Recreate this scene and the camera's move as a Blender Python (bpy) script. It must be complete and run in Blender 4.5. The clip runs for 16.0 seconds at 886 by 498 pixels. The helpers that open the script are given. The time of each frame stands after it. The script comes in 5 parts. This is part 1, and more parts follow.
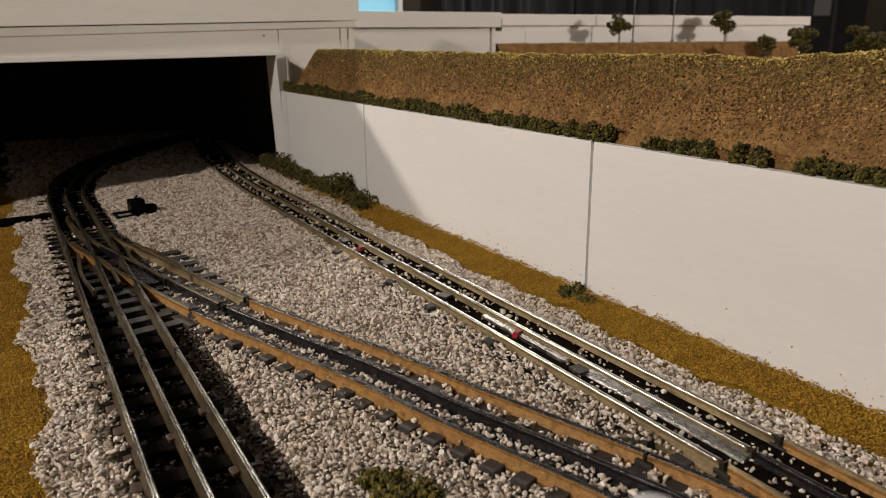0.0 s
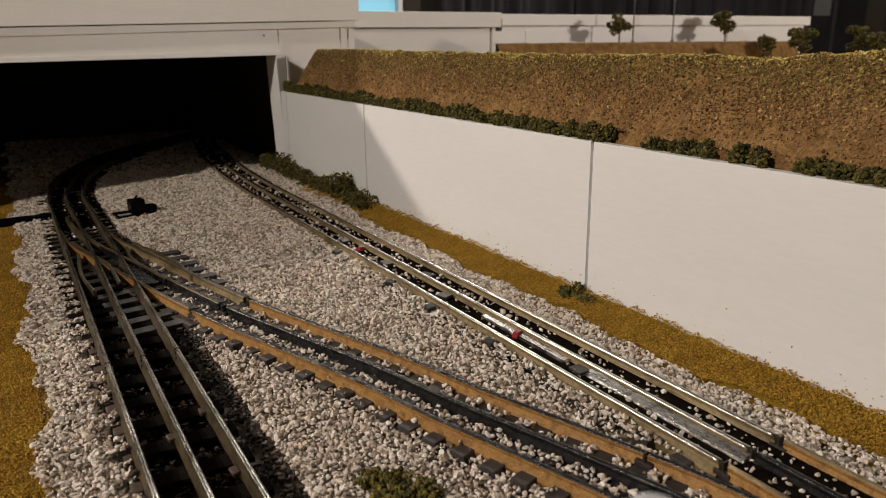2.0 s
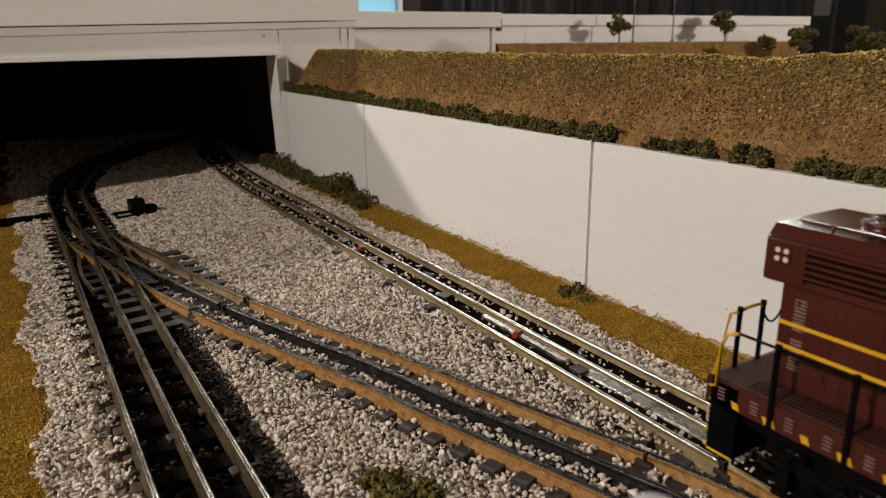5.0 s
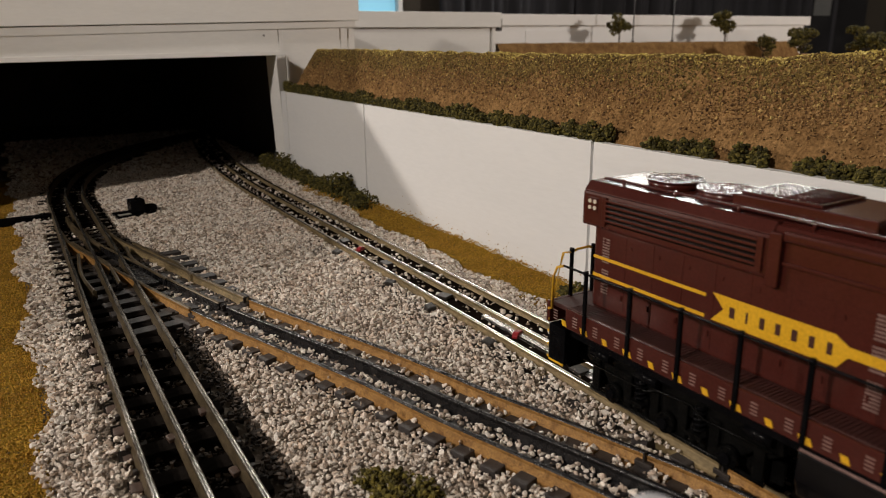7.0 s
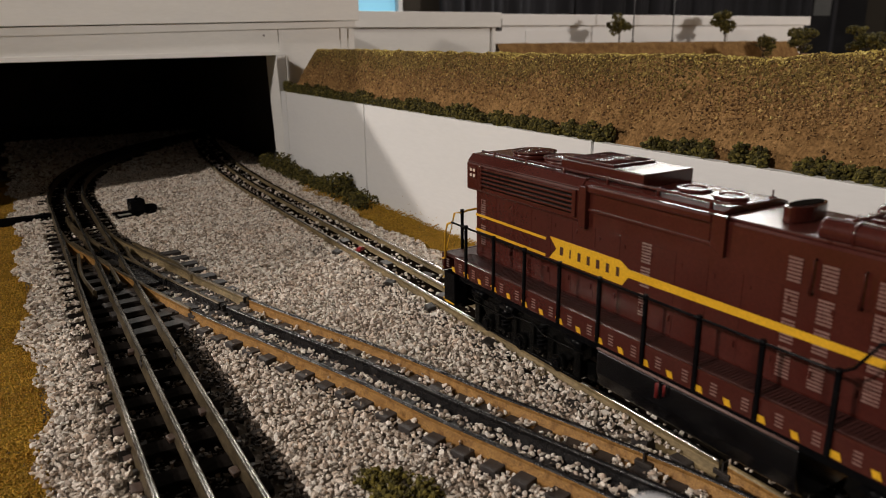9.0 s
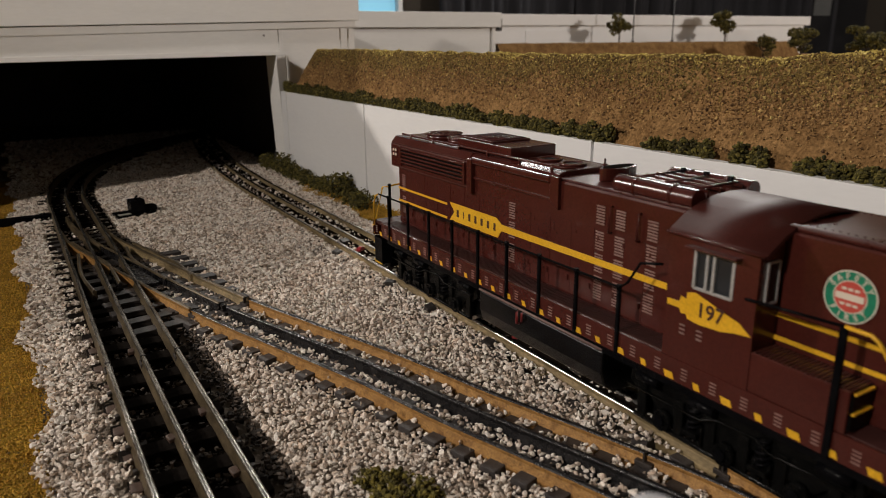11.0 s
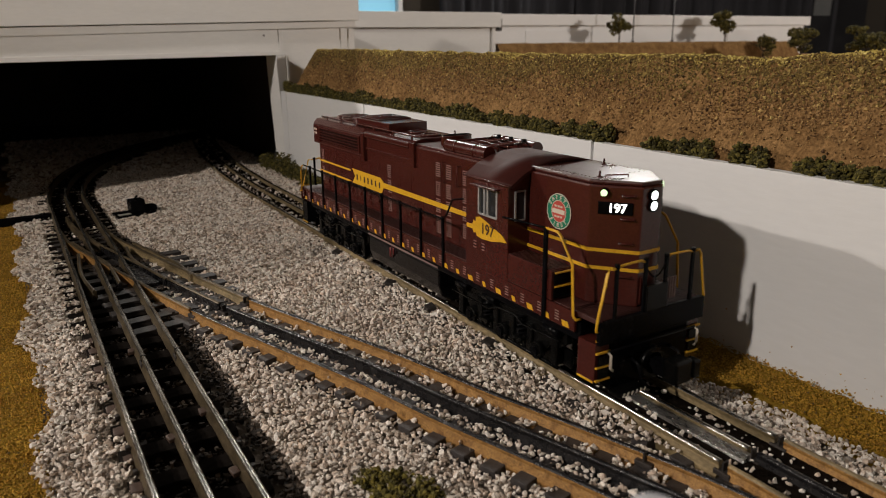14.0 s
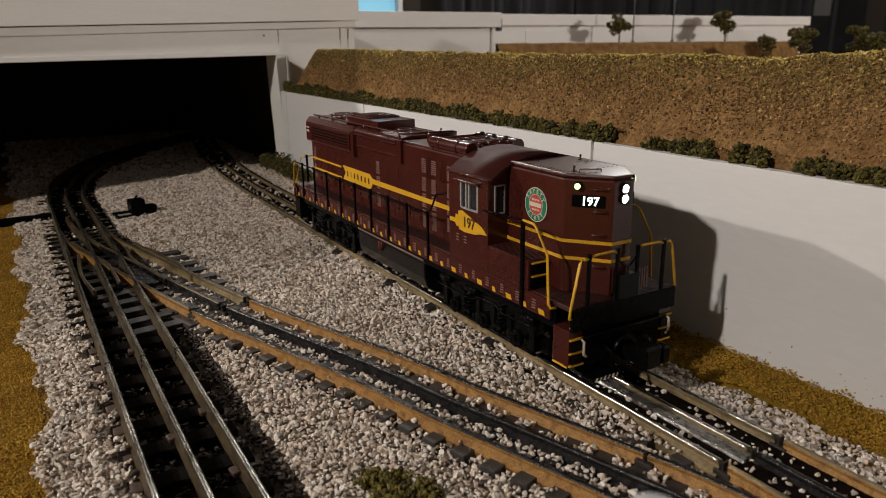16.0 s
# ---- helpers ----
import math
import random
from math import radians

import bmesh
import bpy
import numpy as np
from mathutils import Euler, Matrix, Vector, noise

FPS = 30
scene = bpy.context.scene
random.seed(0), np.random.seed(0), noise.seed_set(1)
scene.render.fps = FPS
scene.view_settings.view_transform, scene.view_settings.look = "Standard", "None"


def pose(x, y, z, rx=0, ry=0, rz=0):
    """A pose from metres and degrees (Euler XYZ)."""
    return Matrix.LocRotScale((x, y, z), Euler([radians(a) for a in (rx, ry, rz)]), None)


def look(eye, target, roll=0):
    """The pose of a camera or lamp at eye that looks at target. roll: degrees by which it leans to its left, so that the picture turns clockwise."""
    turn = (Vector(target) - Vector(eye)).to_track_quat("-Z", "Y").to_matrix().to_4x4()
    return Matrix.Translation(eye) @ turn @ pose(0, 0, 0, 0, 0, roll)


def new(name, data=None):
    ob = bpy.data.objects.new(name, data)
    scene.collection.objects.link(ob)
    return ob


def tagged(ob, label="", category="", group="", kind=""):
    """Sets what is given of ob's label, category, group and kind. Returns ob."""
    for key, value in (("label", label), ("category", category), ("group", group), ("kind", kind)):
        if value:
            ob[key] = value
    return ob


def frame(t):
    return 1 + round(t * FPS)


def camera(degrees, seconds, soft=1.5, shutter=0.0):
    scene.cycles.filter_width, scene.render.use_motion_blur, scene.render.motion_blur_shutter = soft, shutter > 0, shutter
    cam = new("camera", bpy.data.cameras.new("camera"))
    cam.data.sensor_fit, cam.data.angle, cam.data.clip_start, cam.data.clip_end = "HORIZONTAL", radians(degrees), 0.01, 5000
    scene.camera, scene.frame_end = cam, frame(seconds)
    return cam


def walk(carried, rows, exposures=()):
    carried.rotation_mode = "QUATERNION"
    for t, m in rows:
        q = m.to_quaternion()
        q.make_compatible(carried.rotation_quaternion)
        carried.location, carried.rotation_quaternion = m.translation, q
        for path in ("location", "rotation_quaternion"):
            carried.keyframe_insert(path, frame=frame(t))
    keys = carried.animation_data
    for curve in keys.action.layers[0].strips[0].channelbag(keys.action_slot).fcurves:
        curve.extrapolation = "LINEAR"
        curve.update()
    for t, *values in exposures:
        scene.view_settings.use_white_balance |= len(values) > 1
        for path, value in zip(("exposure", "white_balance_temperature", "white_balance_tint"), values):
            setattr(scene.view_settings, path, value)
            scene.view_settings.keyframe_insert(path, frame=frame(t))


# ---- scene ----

# ================= camera =================
cam = camera(63.2, 16.0, soft=0.6, shutter=0.4)
cam.data.dof.use_dof, cam.data.dof.focus_distance, cam.data.dof.aperture_fstop = True, 0.42, 18.0
EYE = pose(-0.2293, 0.0, 0.1651, 73.76, 0.656, -31.04)
walk(cam, [(0.0, EYE), (16.0, EYE)],
     exposures=[(0.0, 0.0, 6500, 10), (4.2, 0.0, 6500, 10), (6.3, -0.03, 6400, 10), (9.0, -0.09, 6300, 10), (11.3, -0.11, 6280, 10), (13.0, -0.11, 6280, 10), (16.0, -0.14, 6280, 10)])

# ================= world and lights =================
world = bpy.data.worlds.new("room_air")
scene.world = world
world.use_nodes = True
world.node_tree.nodes["Background"].inputs[0].default_value = (1.0, 0.9, 0.78, 1)
world.node_tree.nodes["Background"].inputs[1].default_value = 0.004


def bulb(name, place, watts, radius, colour):
    data = bpy.data.lights.new(name, "POINT")
    data.energy, data.shadow_soft_size, data.color = watts, radius, colour
    ob = new(name, data)
    ob.location = place
    return ob


def panel_lamp(name, place, target, watts, sx, sy, colour):
    data = bpy.data.lights.new(name, "AREA")
    data.shape, data.size, data.size_y, data.energy, data.color = "RECTANGLE", sx, sy, watts, colour
    ob = new(name, data)
    ob.matrix_world = look(place, target)
    return ob


WARM = (1.0, 0.875, 0.755)
# two bulbs out of view, placed to fit the locomotive's shadows on the wall
bulb("unseen_bulb", (-1.68, 0.008, 1.0), 84, 0.035, WARM)
bulb("unseen_bulb", (-0.94, 1.20, 0.631), 34, 0.016, WARM)
# added fill without a known source, brightens the bridge face and nose
bulb("unseen_bulb", (3.1, -1.5, 0.90), 235, 0.10, WARM)
# panel added out of view for the glare on the locomotive's roof, no window there
panel_lamp("roof_glare_panel", (2.78, 2.45, 1.34), (0, 0.2, 0.1), 42, 0.80, 0.44, (1.0, 0.94, 0.86))
# added fill from beyond the bridge that lifts the gravel, no known lamp
panel_lamp("gravel_fill_panel", (0.95, 2.75, 1.62), (0, 0.3, 0), 17, 0.8, 0.12, (1.0, 0.94, 0.84))

# ================= materials =================


def material(name, rough=0.6, metal=0.0):
    m = bpy.data.materials.new(name)
    m.use_nodes = True
    nt = m.node_tree
    b = nt.nodes["Principled BSDF"]
    b.inputs["Roughness"].default_value, b.inputs["Metallic"].default_value = rough, metal
    return m, nt, b


def ramp_of(nt, source, stops):
    r = nt.nodes.new("ShaderNodeValToRGB")
    e = r.color_ramp.elements
    while len(e) < len(stops):
        e.new(0.5)
    for k, (at, c) in enumerate(stops):
        e[k].position, e[k].color = at, (*c, 1)
    nt.links.new(source, r.inputs[0])
    return r.outputs[0]


def noise_of(nt, scale, detail=4.0, rough=0.6, stretch=None):
    co = nt.nodes.new("ShaderNodeTexCoord").outputs["Object"]
    if stretch:
        mp = nt.nodes.new("ShaderNodeMapping")
        mp.inputs["Scale"].default_value = stretch
        nt.links.new(co, mp.inputs[0])
        co = mp.outputs[0]
    n = nt.nodes.new("ShaderNodeTexNoise")
    n.inputs["Scale"].default_value, n.inputs["Detail"].default_value, n.inputs["Roughness"].default_value = scale, detail, rough
    nt.links.new(co, n.inputs["Vector"])
    return n.outputs["Fac"]


def bump_by(nt, b, source, depth, strength=0.6):
    n = nt.nodes.new("ShaderNodeBump")
    n.inputs["Distance"].default_value, n.inputs["Strength"].default_value = depth, strength
    nt.links.new(source, n.inputs["Height"])
    nt.links.new(n.outputs[0], b.inputs["Normal"])


def mixed(nt, fac, a, c, how="MIX"):
    m = nt.nodes.new("ShaderNodeMix")
    m.data_type, m.blend_type = "RGBA", how
    for sock, v in ((m.inputs[0], fac), (m.inputs[6], a), (m.inputs[7], c)):
        if isinstance(v, (int, float)):
            sock.default_value = v
        elif isinstance(v, tuple):
            sock.default_value = (*v, 1)
        else:
            nt.links.new(v, sock)
    return m.outputs[2]


def mottled(name, dark, light, scale=60, rough=0.6, metal=0.0, fine=900, depth=0.0003, stretch=None, lo=0.3, hi=0.7, tone=0.18):
    """Two tones by a broad noise, broken up and roughened by a fine one."""
    m, nt, b = material(name, rough, metal)
    broad = noise_of(nt, scale, 5, 0.65, stretch)
    grain = noise_of(nt, fine, 3, 0.6, stretch)
    col = ramp_of(nt, broad, [(lo, dark), (hi, light)])
    shade = ramp_of(nt, grain, [(0.3, (1 - tone,) * 3), (0.7, (1 + 0.7 * tone,) * 3)])
    nt.links.new(mixed(nt, 1.0, col, shade, "MULTIPLY"), b.inputs["Base Color"])
    rr = nt.nodes.new("ShaderNodeMapRange")
    rr.inputs[3].default_value, rr.inputs[4].default_value = max(0.03, rough - 0.12), min(1, rough + 0.12)
    nt.links.new(broad, rr.inputs[0])
    nt.links.new(rr.outputs[0], b.inputs["Roughness"])
    if depth:
        bump_by(nt, b, grain, depth)
    return m


def pieces(name, stops, rough=0.85, fine=1500, depth=0.0002, patch=None, spread=38):
    """Each loose piece of a joined mesh takes its own tone; patch tints it in broad uneven areas."""
    m, nt, b = material(name, rough)
    isl = nt.nodes.new("ShaderNodeNewGeometry").outputs["Random Per Island"]
    col = ramp_of(nt, isl, stops)
    if patch:
        area = ramp_of(nt, noise_of(nt, spread, 4, 0.65), [(0.40, (1, 1, 1)), (0.66, patch)])
        col = mixed(nt, 1.0, col, area, "MULTIPLY")
    grain = noise_of(nt, fine, 3, 0.6)
    tone = ramp_of(nt, grain, [(0.3, (0.7, 0.7, 0.7)), (0.7, (1.15, 1.15, 1.15))])
    nt.links.new(mixed(nt, 1.0, col, tone, "MULTIPLY"), b.inputs["Base Color"])
    bump_by(nt, b, grain, depth)
    return m


def plain(name, colour, rough=0.5, metal=0.0, glow=0.0):
    m, nt, b = material(name, rough, metal)
    b.inputs["Base Color"].default_value = (*colour, 1)
    if glow:
        b.inputs["Emission Color"].default_value, b.inputs["Emission Strength"].default_value = (*colour, 1), glow
    return m


WHITE = mottled("white_painted_board", (0.69, 0.695, 0.70), (0.73, 0.733, 0.738), 16, 0.6, fine=420, depth=0.00012, stretch=(1, 0.2, 1), tone=0.022)
BRIDGE = mottled("white_painted_wood", (0.67, 0.665, 0.65), (0.74, 0.735, 0.72), 7, 0.55, fine=90, depth=0.0001, stretch=(1, 1, 5), tone=0.03)
# near-black: the darkness inside the tunnel is put into this colour
BLACK_WALL = mottled("shade_black_board", (0.05, 0.05, 0.058), (0.085, 0.084, 0.092), 20, 0.9)
BED = mottled("gravel_bed", (0.20, 0.168, 0.135), (0.36, 0.31, 0.26), 120, 0.95, fine=800, depth=0.001)
GRAVEL = pieces("crushed_limestone", [(0.0, (0.20, 0.155, 0.115)), (0.13, (0.44, 0.36, 0.29)), (0.28, (0.72, 0.65, 0.57)), (0.48, (0.87, 0.83, 0.77)), (0.70, (0.82, 0.75, 0.68)), (0.86, (0.70, 0.57, 0.46)), (0.93, (0.46, 0.40, 0.35)), (1.0, (0.24, 0.215, 0.19))], patch=(0.97, 0.93, 0.90), spread=22)
GRAVEL_DARK = pieces("dark_ballast", [(0.0, (0.012, 0.009, 0.007)), (0.6, (0.06, 0.044, 0.032)), (0.9, (0.17, 0.13, 0.10)), (1.0, (0.42, 0.36, 0.31))])
RAIL_AGED = mottled("aged_olive_rail", (0.030, 0.022, 0.012), (0.14, 0.105, 0.058), 120, 0.42, 0.3, fine=1000, tone=0.3, stretch=(1, 0.35, 1))
RAIL_RUST = mottled("rust_brown_rail", (0.12, 0.050, 0.014), (0.37, 0.20, 0.06), 330, 0.42, 0.15, fine=1500, tone=0.4, stretch=(1, 0.75, 1), lo=0.22, hi=0.56)
RAIL_WORN = mottled("worn_steel_rail_head", (0.12, 0.108, 0.09), (0.48, 0.46, 0.42), 110, 0.24, 0.9, fine=1000, tone=0.3, stretch=(1, 0.3, 1))
TIE_BLACK = mottled("matt_black_tie", (0.006, 0.005, 0.0045), (0.020, 0.017, 0.015), 110, 0.8, fine=1400)
TIE_BROWN = mottled("brown_plastic_tie", (0.032, 0.018, 0.012), (0.095, 0.055, 0.038), 110, 0.55, fine=1400)
RAIL_SHINY = mottled("polished_rail_head", (0.45, 0.43, 0.39), (0.80, 0.78, 0.74), 130, 0.24, 1.0, fine=1500, depth=0.0001)
RAIL_OLIVE = mottled("olive_weathered_rail", (0.085, 0.064, 0.032), (0.33, 0.25, 0.13), 110, 0.46, 0.15, fine=900, tone=0.35, stretch=(1, 0.35, 1))
RAIL_BLACK = mottled("blackened_rail", (0.006, 0.006, 0.007), (0.018, 0.017, 0.018), 150, 0.27, 0.2, fine=1200)
TIE = mottled("dark_plastic_tie", (0.016, 0.0135, 0.0135), (0.06, 0.052, 0.05), 110, 0.55, fine=1400, stretch=(1, 1, 1))
TURF = pieces("mustard_ground_foam", [(0.0, (0.28, 0.160, 0.014)), (0.4, (0.44, 0.245, 0.022)), (0.75, (0.58, 0.345, 0.034)), (0.97, (0.32, 0.205, 0.022)), (1.0, (0.10, 0.07, 0.03))], 0.95, patch=(0.80, 0.74, 0.64))
TURF_BED = mottled("mustard_turf_bed", (0.22, 0.135, 0.02), (0.32, 0.20, 0.028), 90, 0.95, fine=900, depth=0.001)
EARTH = mottled("brown_plaster_earth", (0.16, 0.088, 0.036), (0.36, 0.215, 0.092), 60, 0.95, fine=620, depth=0.003, tone=0.45)
EARTH.node_tree.nodes["Principled BSDF"].inputs["Specular IOR Level"].default_value = 0.1
FLECK = pieces("brown_earth_crumbs", [(0.0, (0.09, 0.045, 0.016)), (0.25, (0.22, 0.125, 0.046)), (0.6, (0.34, 0.205, 0.080)), (0.90, (0.44, 0.275, 0.105)), (0.96, (0.62, 0.45, 0.16)), (1.0, (0.10, 0.05, 0.02))], 0.95, patch=(0.78, 0.72, 0.66), spread=30)
FLECK_OLIVE = pieces("olive_grass_flecks", [(0.0, (0.075, 0.045, 0.013)), (0.35, (0.18, 0.115, 0.032)), (0.7, (0.27, 0.182, 0.052)), (0.92, (0.34, 0.24, 0.070)), (0.965, (0.60, 0.45, 0.15)), (1.0, (0.12, 0.07, 0.024))], 0.95, patch=(0.74, 0.76, 0.66), spread=26)
for m in (TIE_BLACK, BED, EARTH, TURF_BED):
    m.node_tree.nodes["Principled BSDF"].inputs["Specular IOR Level"].default_value = 0.0
FRINGE = pieces("yellow_green_turf_fringe", [(0.0, (0.34, 0.25, 0.05)), (0.6, (0.60, 0.47, 0.12)), (1.0, (0.78, 0.64, 0.22))], 0.95)
LEAF_PALE = pieces("olive_clump_foliage", [(0.0, (0.05, 0.042, 0.006)), (0.5, (0.12, 0.10, 0.015)), (1.0, (0.22, 0.175, 0.03))], 0.95)
LEAF = pieces("dark_green_clump_foliage", [(0.0, (0.024, 0.021, 0.003)), (0.5, (0.070, 0.060, 0.008)), (0.9, (0.135, 0.112, 0.018)), (1.0, (0.21, 0.17, 0.04))], 0.95)

# ================= mesh tools =================


def mesh_of(name, bm, mats):
    me = bpy.data.meshes.new(name)
    bm.to_mesh(me)
    bm.free()
    for m in mats if isinstance(mats, (list, tuple)) else [mats]:
        me.materials.append(m)
    return me


def part(name, bm, mats, parent=None, label=""):
    ob = new(name, mesh_of(name, bm, mats))
    ob.parent = parent
    return tagged(ob, label)


def thing(name, label, category, place=None, group="", kind=""):
    ob = new(name)
    ob.empty_display_size = 0.01
    if place is not None:
        ob.matrix_world = place
    return tagged(ob, label, category, group, kind)


def add_box(bm, x0, x1, y0, y1, z0, z1, bevel=0.0, mat=0, m=None):
    vs = [bm.verts.new((x, y, z)) for z in (z0, z1) for x, y in ((x0, y0), (x1, y0), (x1, y1), (x0, y1))]
    fs = [bm.faces.new([vs[i] for i in q]) for q in ((3, 2, 1, 0), (4, 5, 6, 7), (0, 1, 5, 4), (1, 2, 6, 5), (2, 3, 7, 6), (3, 0, 4, 7))]
    for f in fs:
        f.material_index = mat
    if m is not None:
        bmesh.ops.transform(bm, matrix=m, verts=vs)
    if bevel:
        edges = list({e for f in fs for e in f.edges})
        bmesh.ops.bevel(bm, geom=edges, offset=bevel, segments=2, affect="EDGES", profile=0.6, material=-1)
    return bm


def box(x0, x1, y0, y1, z0, z1, bevel=0.0):
    return add_box(bmesh.new(), x0, x1, y0, y1, z0, z1, bevel)


def add_rod(bm, points, radius, sides=8, mat=0):
    """A round bar along a line of points, closed at both ends."""
    pts = [Vector(q) for q in points]
    rings = []
    for i, q in enumerate(pts):
        d = (pts[min(i + 1, len(pts) - 1)] - pts[max(i - 1, 0)]).normalized()
        side = d.cross(Vector((0, 0, 1)) if abs(d.z) < 0.95 else Vector((1, 0, 0))).normalized()
        up = side.cross(d)
        rings.append([bm.verts.new(q + radius * (math.cos(a) * side + math.sin(a) * up)) for a in [2 * math.pi * k / sides for k in range(sides)]])
    for a, c in zip(rings, rings[1:]):
        for k in range(sides):
            f = bm.faces.new((a[k], a[(k + 1) % sides], c[(k + 1) % sides], c[k]))
            f.smooth, f.material_index = True, mat
    for r, flip in ((rings[0], False), (rings[-1], True)):
        f = bm.faces.new(r if flip else r[::-1])
        f.material_index = mat
    return bm


def rod(points, radius, sides=8):
    return add_rod(bmesh.new(), points, radius, sides)


def add_disc(bm, centre, axis, radius, depth, sides=24, mat=0, hole=0.0, bevel=0.0):
    """A short cylinder, or a ring where it has a hole."""
    axis = Vector(axis).normalized()
    side = axis.cross(Vector((0, 0, 1)) if abs(axis.z) < 0.9 else Vector((0, 1, 0))).normalized()
    up = axis.cross(side)
    c = Vector(centre)
    prof = [(hole, 0), (radius, 0), (radius, depth - bevel), (radius - bevel, depth), (hole, depth)] if bevel else [(hole, 0), (radius, 0), (radius, depth), (hole, depth)]
    loops = []
    for r, h in prof:
        if r <= 1e-9:
            loops.append([bm.verts.new(c + axis * h)])
        else:
            loops.append([bm.verts.new(c + axis * h + r * (math.cos(a) * side + math.sin(a) * up)) for a in [2 * math.pi * k / sides for k in range(sides)]])
    if hole > 0:
        loops.append(loops[0])
    for a, d in zip(loops, loops[1:]):
        for k in range(sides):
            n = (k + 1) % sides
            vs = [a[k % len(a)], a[n % len(a)], d[n % len(d)], d[k % len(d)]]
            vs = [v for i, v in enumerate(vs) if v not in vs[:i]]
            if len(vs) > 2:
                f = bm.faces.new(vs)
                f.material_index = mat
                f.smooth = len(a) > 1 and len(d) > 1 and abs((a[0].co - d[0].co).dot(axis)) > 1e-7
    return bm


def disc(centre, axis, radius, depth, sides=24, hole=0.0, bevel=0.0):
    return add_disc(bmesh.new(), centre, axis, radius, depth, sides, 0, hole, bevel)


def prism(outline, y0, y1, axis="y"):
    """An outline of (a, b) pushed along an axis: for y, a is x and b is z; for x, a is y and b is z; for z, a is x and b is y."""
    bm = bmesh.new()
    place = {"y": lambda a, b, h: (a, h, b), "x": lambda a, b, h: (h, a, b), "z": lambda a, b, h: (a, b, h)}[axis]
    lo = [bm.verts.new(place(a, b, y0)) for a, b in outline]
    hi = [bm.verts.new(place(a, b, y1)) for a, b in outline]
    n = len(outline)
    bm.faces.new(lo)
    bm.faces.new(hi[::-1])
    for k in range(n):
        bm.faces.new((lo[k], hi[k], hi[(k + 1) % n], lo[(k + 1) % n]))
    bmesh.ops.recalc_face_normals(bm, faces=bm.faces)
    return bm


def bevelled(bm, width, segments=2, sharp=30):
    es = [e for e in bm.edges if len(e.link_faces) == 2 and e.calc_face_angle(0) > radians(sharp)]
    bmesh.ops.bevel(bm, geom=es, offset=width, segments=segments, affect="EDGES", profile=0.6)
    return bm


ICO = bmesh.new()
bmesh.ops.create_icosphere(ICO, subdivisions=1, radius=1)
ICO_V = np.array([v.co[:] for v in ICO.verts])
ICO_F = np.array([[v.index for v in f.verts] for f in ICO.faces])
ICO.free()


OCT_V = np.array([(1, 0, 0), (-1, 0, 0), (0, 1, 0), (0, -1, 0), (0, 0, 1), (0, 0, -1)], dtype=float)
OCT_F = np.array([(0, 2, 4), (2, 1, 4), (1, 3, 4), (3, 0, 4), (2, 0, 5), (1, 2, 5), (3, 1, 5), (0, 3, 5)])


BLOCK_V = np.array([(x, y, z) for z in (-0.75, 0.75) for x, y in ((-0.75, -0.75), (0.75, -0.75), (0.75, 0.75), (-0.75, 0.75))])
BLOCK_F = np.array([(0, 2, 1), (0, 3, 2), (4, 5, 6), (4, 6, 7), (0, 1, 5), (0, 5, 4), (1, 2, 6), (1, 6, 5), (2, 3, 7), (2, 7, 6), (3, 0, 4), (3, 4, 7)])


def scatter_mesh(name, places, sizes, mat, flat=0.7, rough=0.28, seed=1, smooth=False, crumbs=False, chips=False):
    """Many small uneven lumps in one mesh."""
    rng = np.random.default_rng(seed)
    n = len(places)
    base_v, base_f = (OCT_V, OCT_F) if crumbs else (BLOCK_V, BLOCK_F) if chips else (ICO_V, ICO_F)
    nv, nf = len(base_v), len(base_f)
    v = np.repeat(base_v[None], n, 0) * (1 + rng.uniform(-rough, rough, (n, nv, 1)))
    if chips:
        v += rng.uniform(-0.30, 0.30, v.shape)
    v *= rng.uniform(0.55, 1.35, (n, 1, 3)) * np.array([1, 1, flat])
    ang = rng.uniform(0, 2 * np.pi, n)
    tip = rng.uniform(-0.6, 0.6, n)
    c, s, ct, st = np.cos(ang)[:, None], np.sin(ang)[:, None], np.cos(tip)[:, None], np.sin(tip)[:, None]
    x, y, z = v[..., 0], v[..., 1], v[..., 2]
    y, z = ct * y - st * z, st * y + ct * z
    x, y = c * x - s * y, s * x + c * y
    v = np.stack([x, y, z], -1) * np.asarray(sizes)[:, None, None] + np.asarray(places)[:, None, :]
    f = (base_f[None] + nv * np.arange(n)[:, None, None]).reshape(-1)
    me = bpy.data.meshes.new(name)
    me.vertices.add(n * nv)
    me.vertices.foreach_set("co", v.reshape(-1).astype(np.float32))
    me.loops.add(len(f))
    me.loops.foreach_set("vertex_index", f.astype(np.int32))
    me.polygons.add(n * nf)
    me.polygons.foreach_set("loop_start", np.arange(0, len(f), 3, dtype=np.int32))
    me.polygons.foreach_set("loop_total", np.full(n * nf, 3, dtype=np.int32))
    me.polygons.foreach_set("use_smooth", np.full(n * nf, smooth, dtype=bool))
    me.update(calc_edges=True)
    me.materials.append(mat)
    return me


# ================= setting =================
# Plan: y runs along the right-hand track, away; x towards the retaining wall; z up from the table top.
RAIL_Z = 0.011          # top of the rails
WALL_X = 0.078          # face of the retaining wall
WALL_TOP = 0.1035
GAUGE = 0.0168          # from the middle rail to an outer one

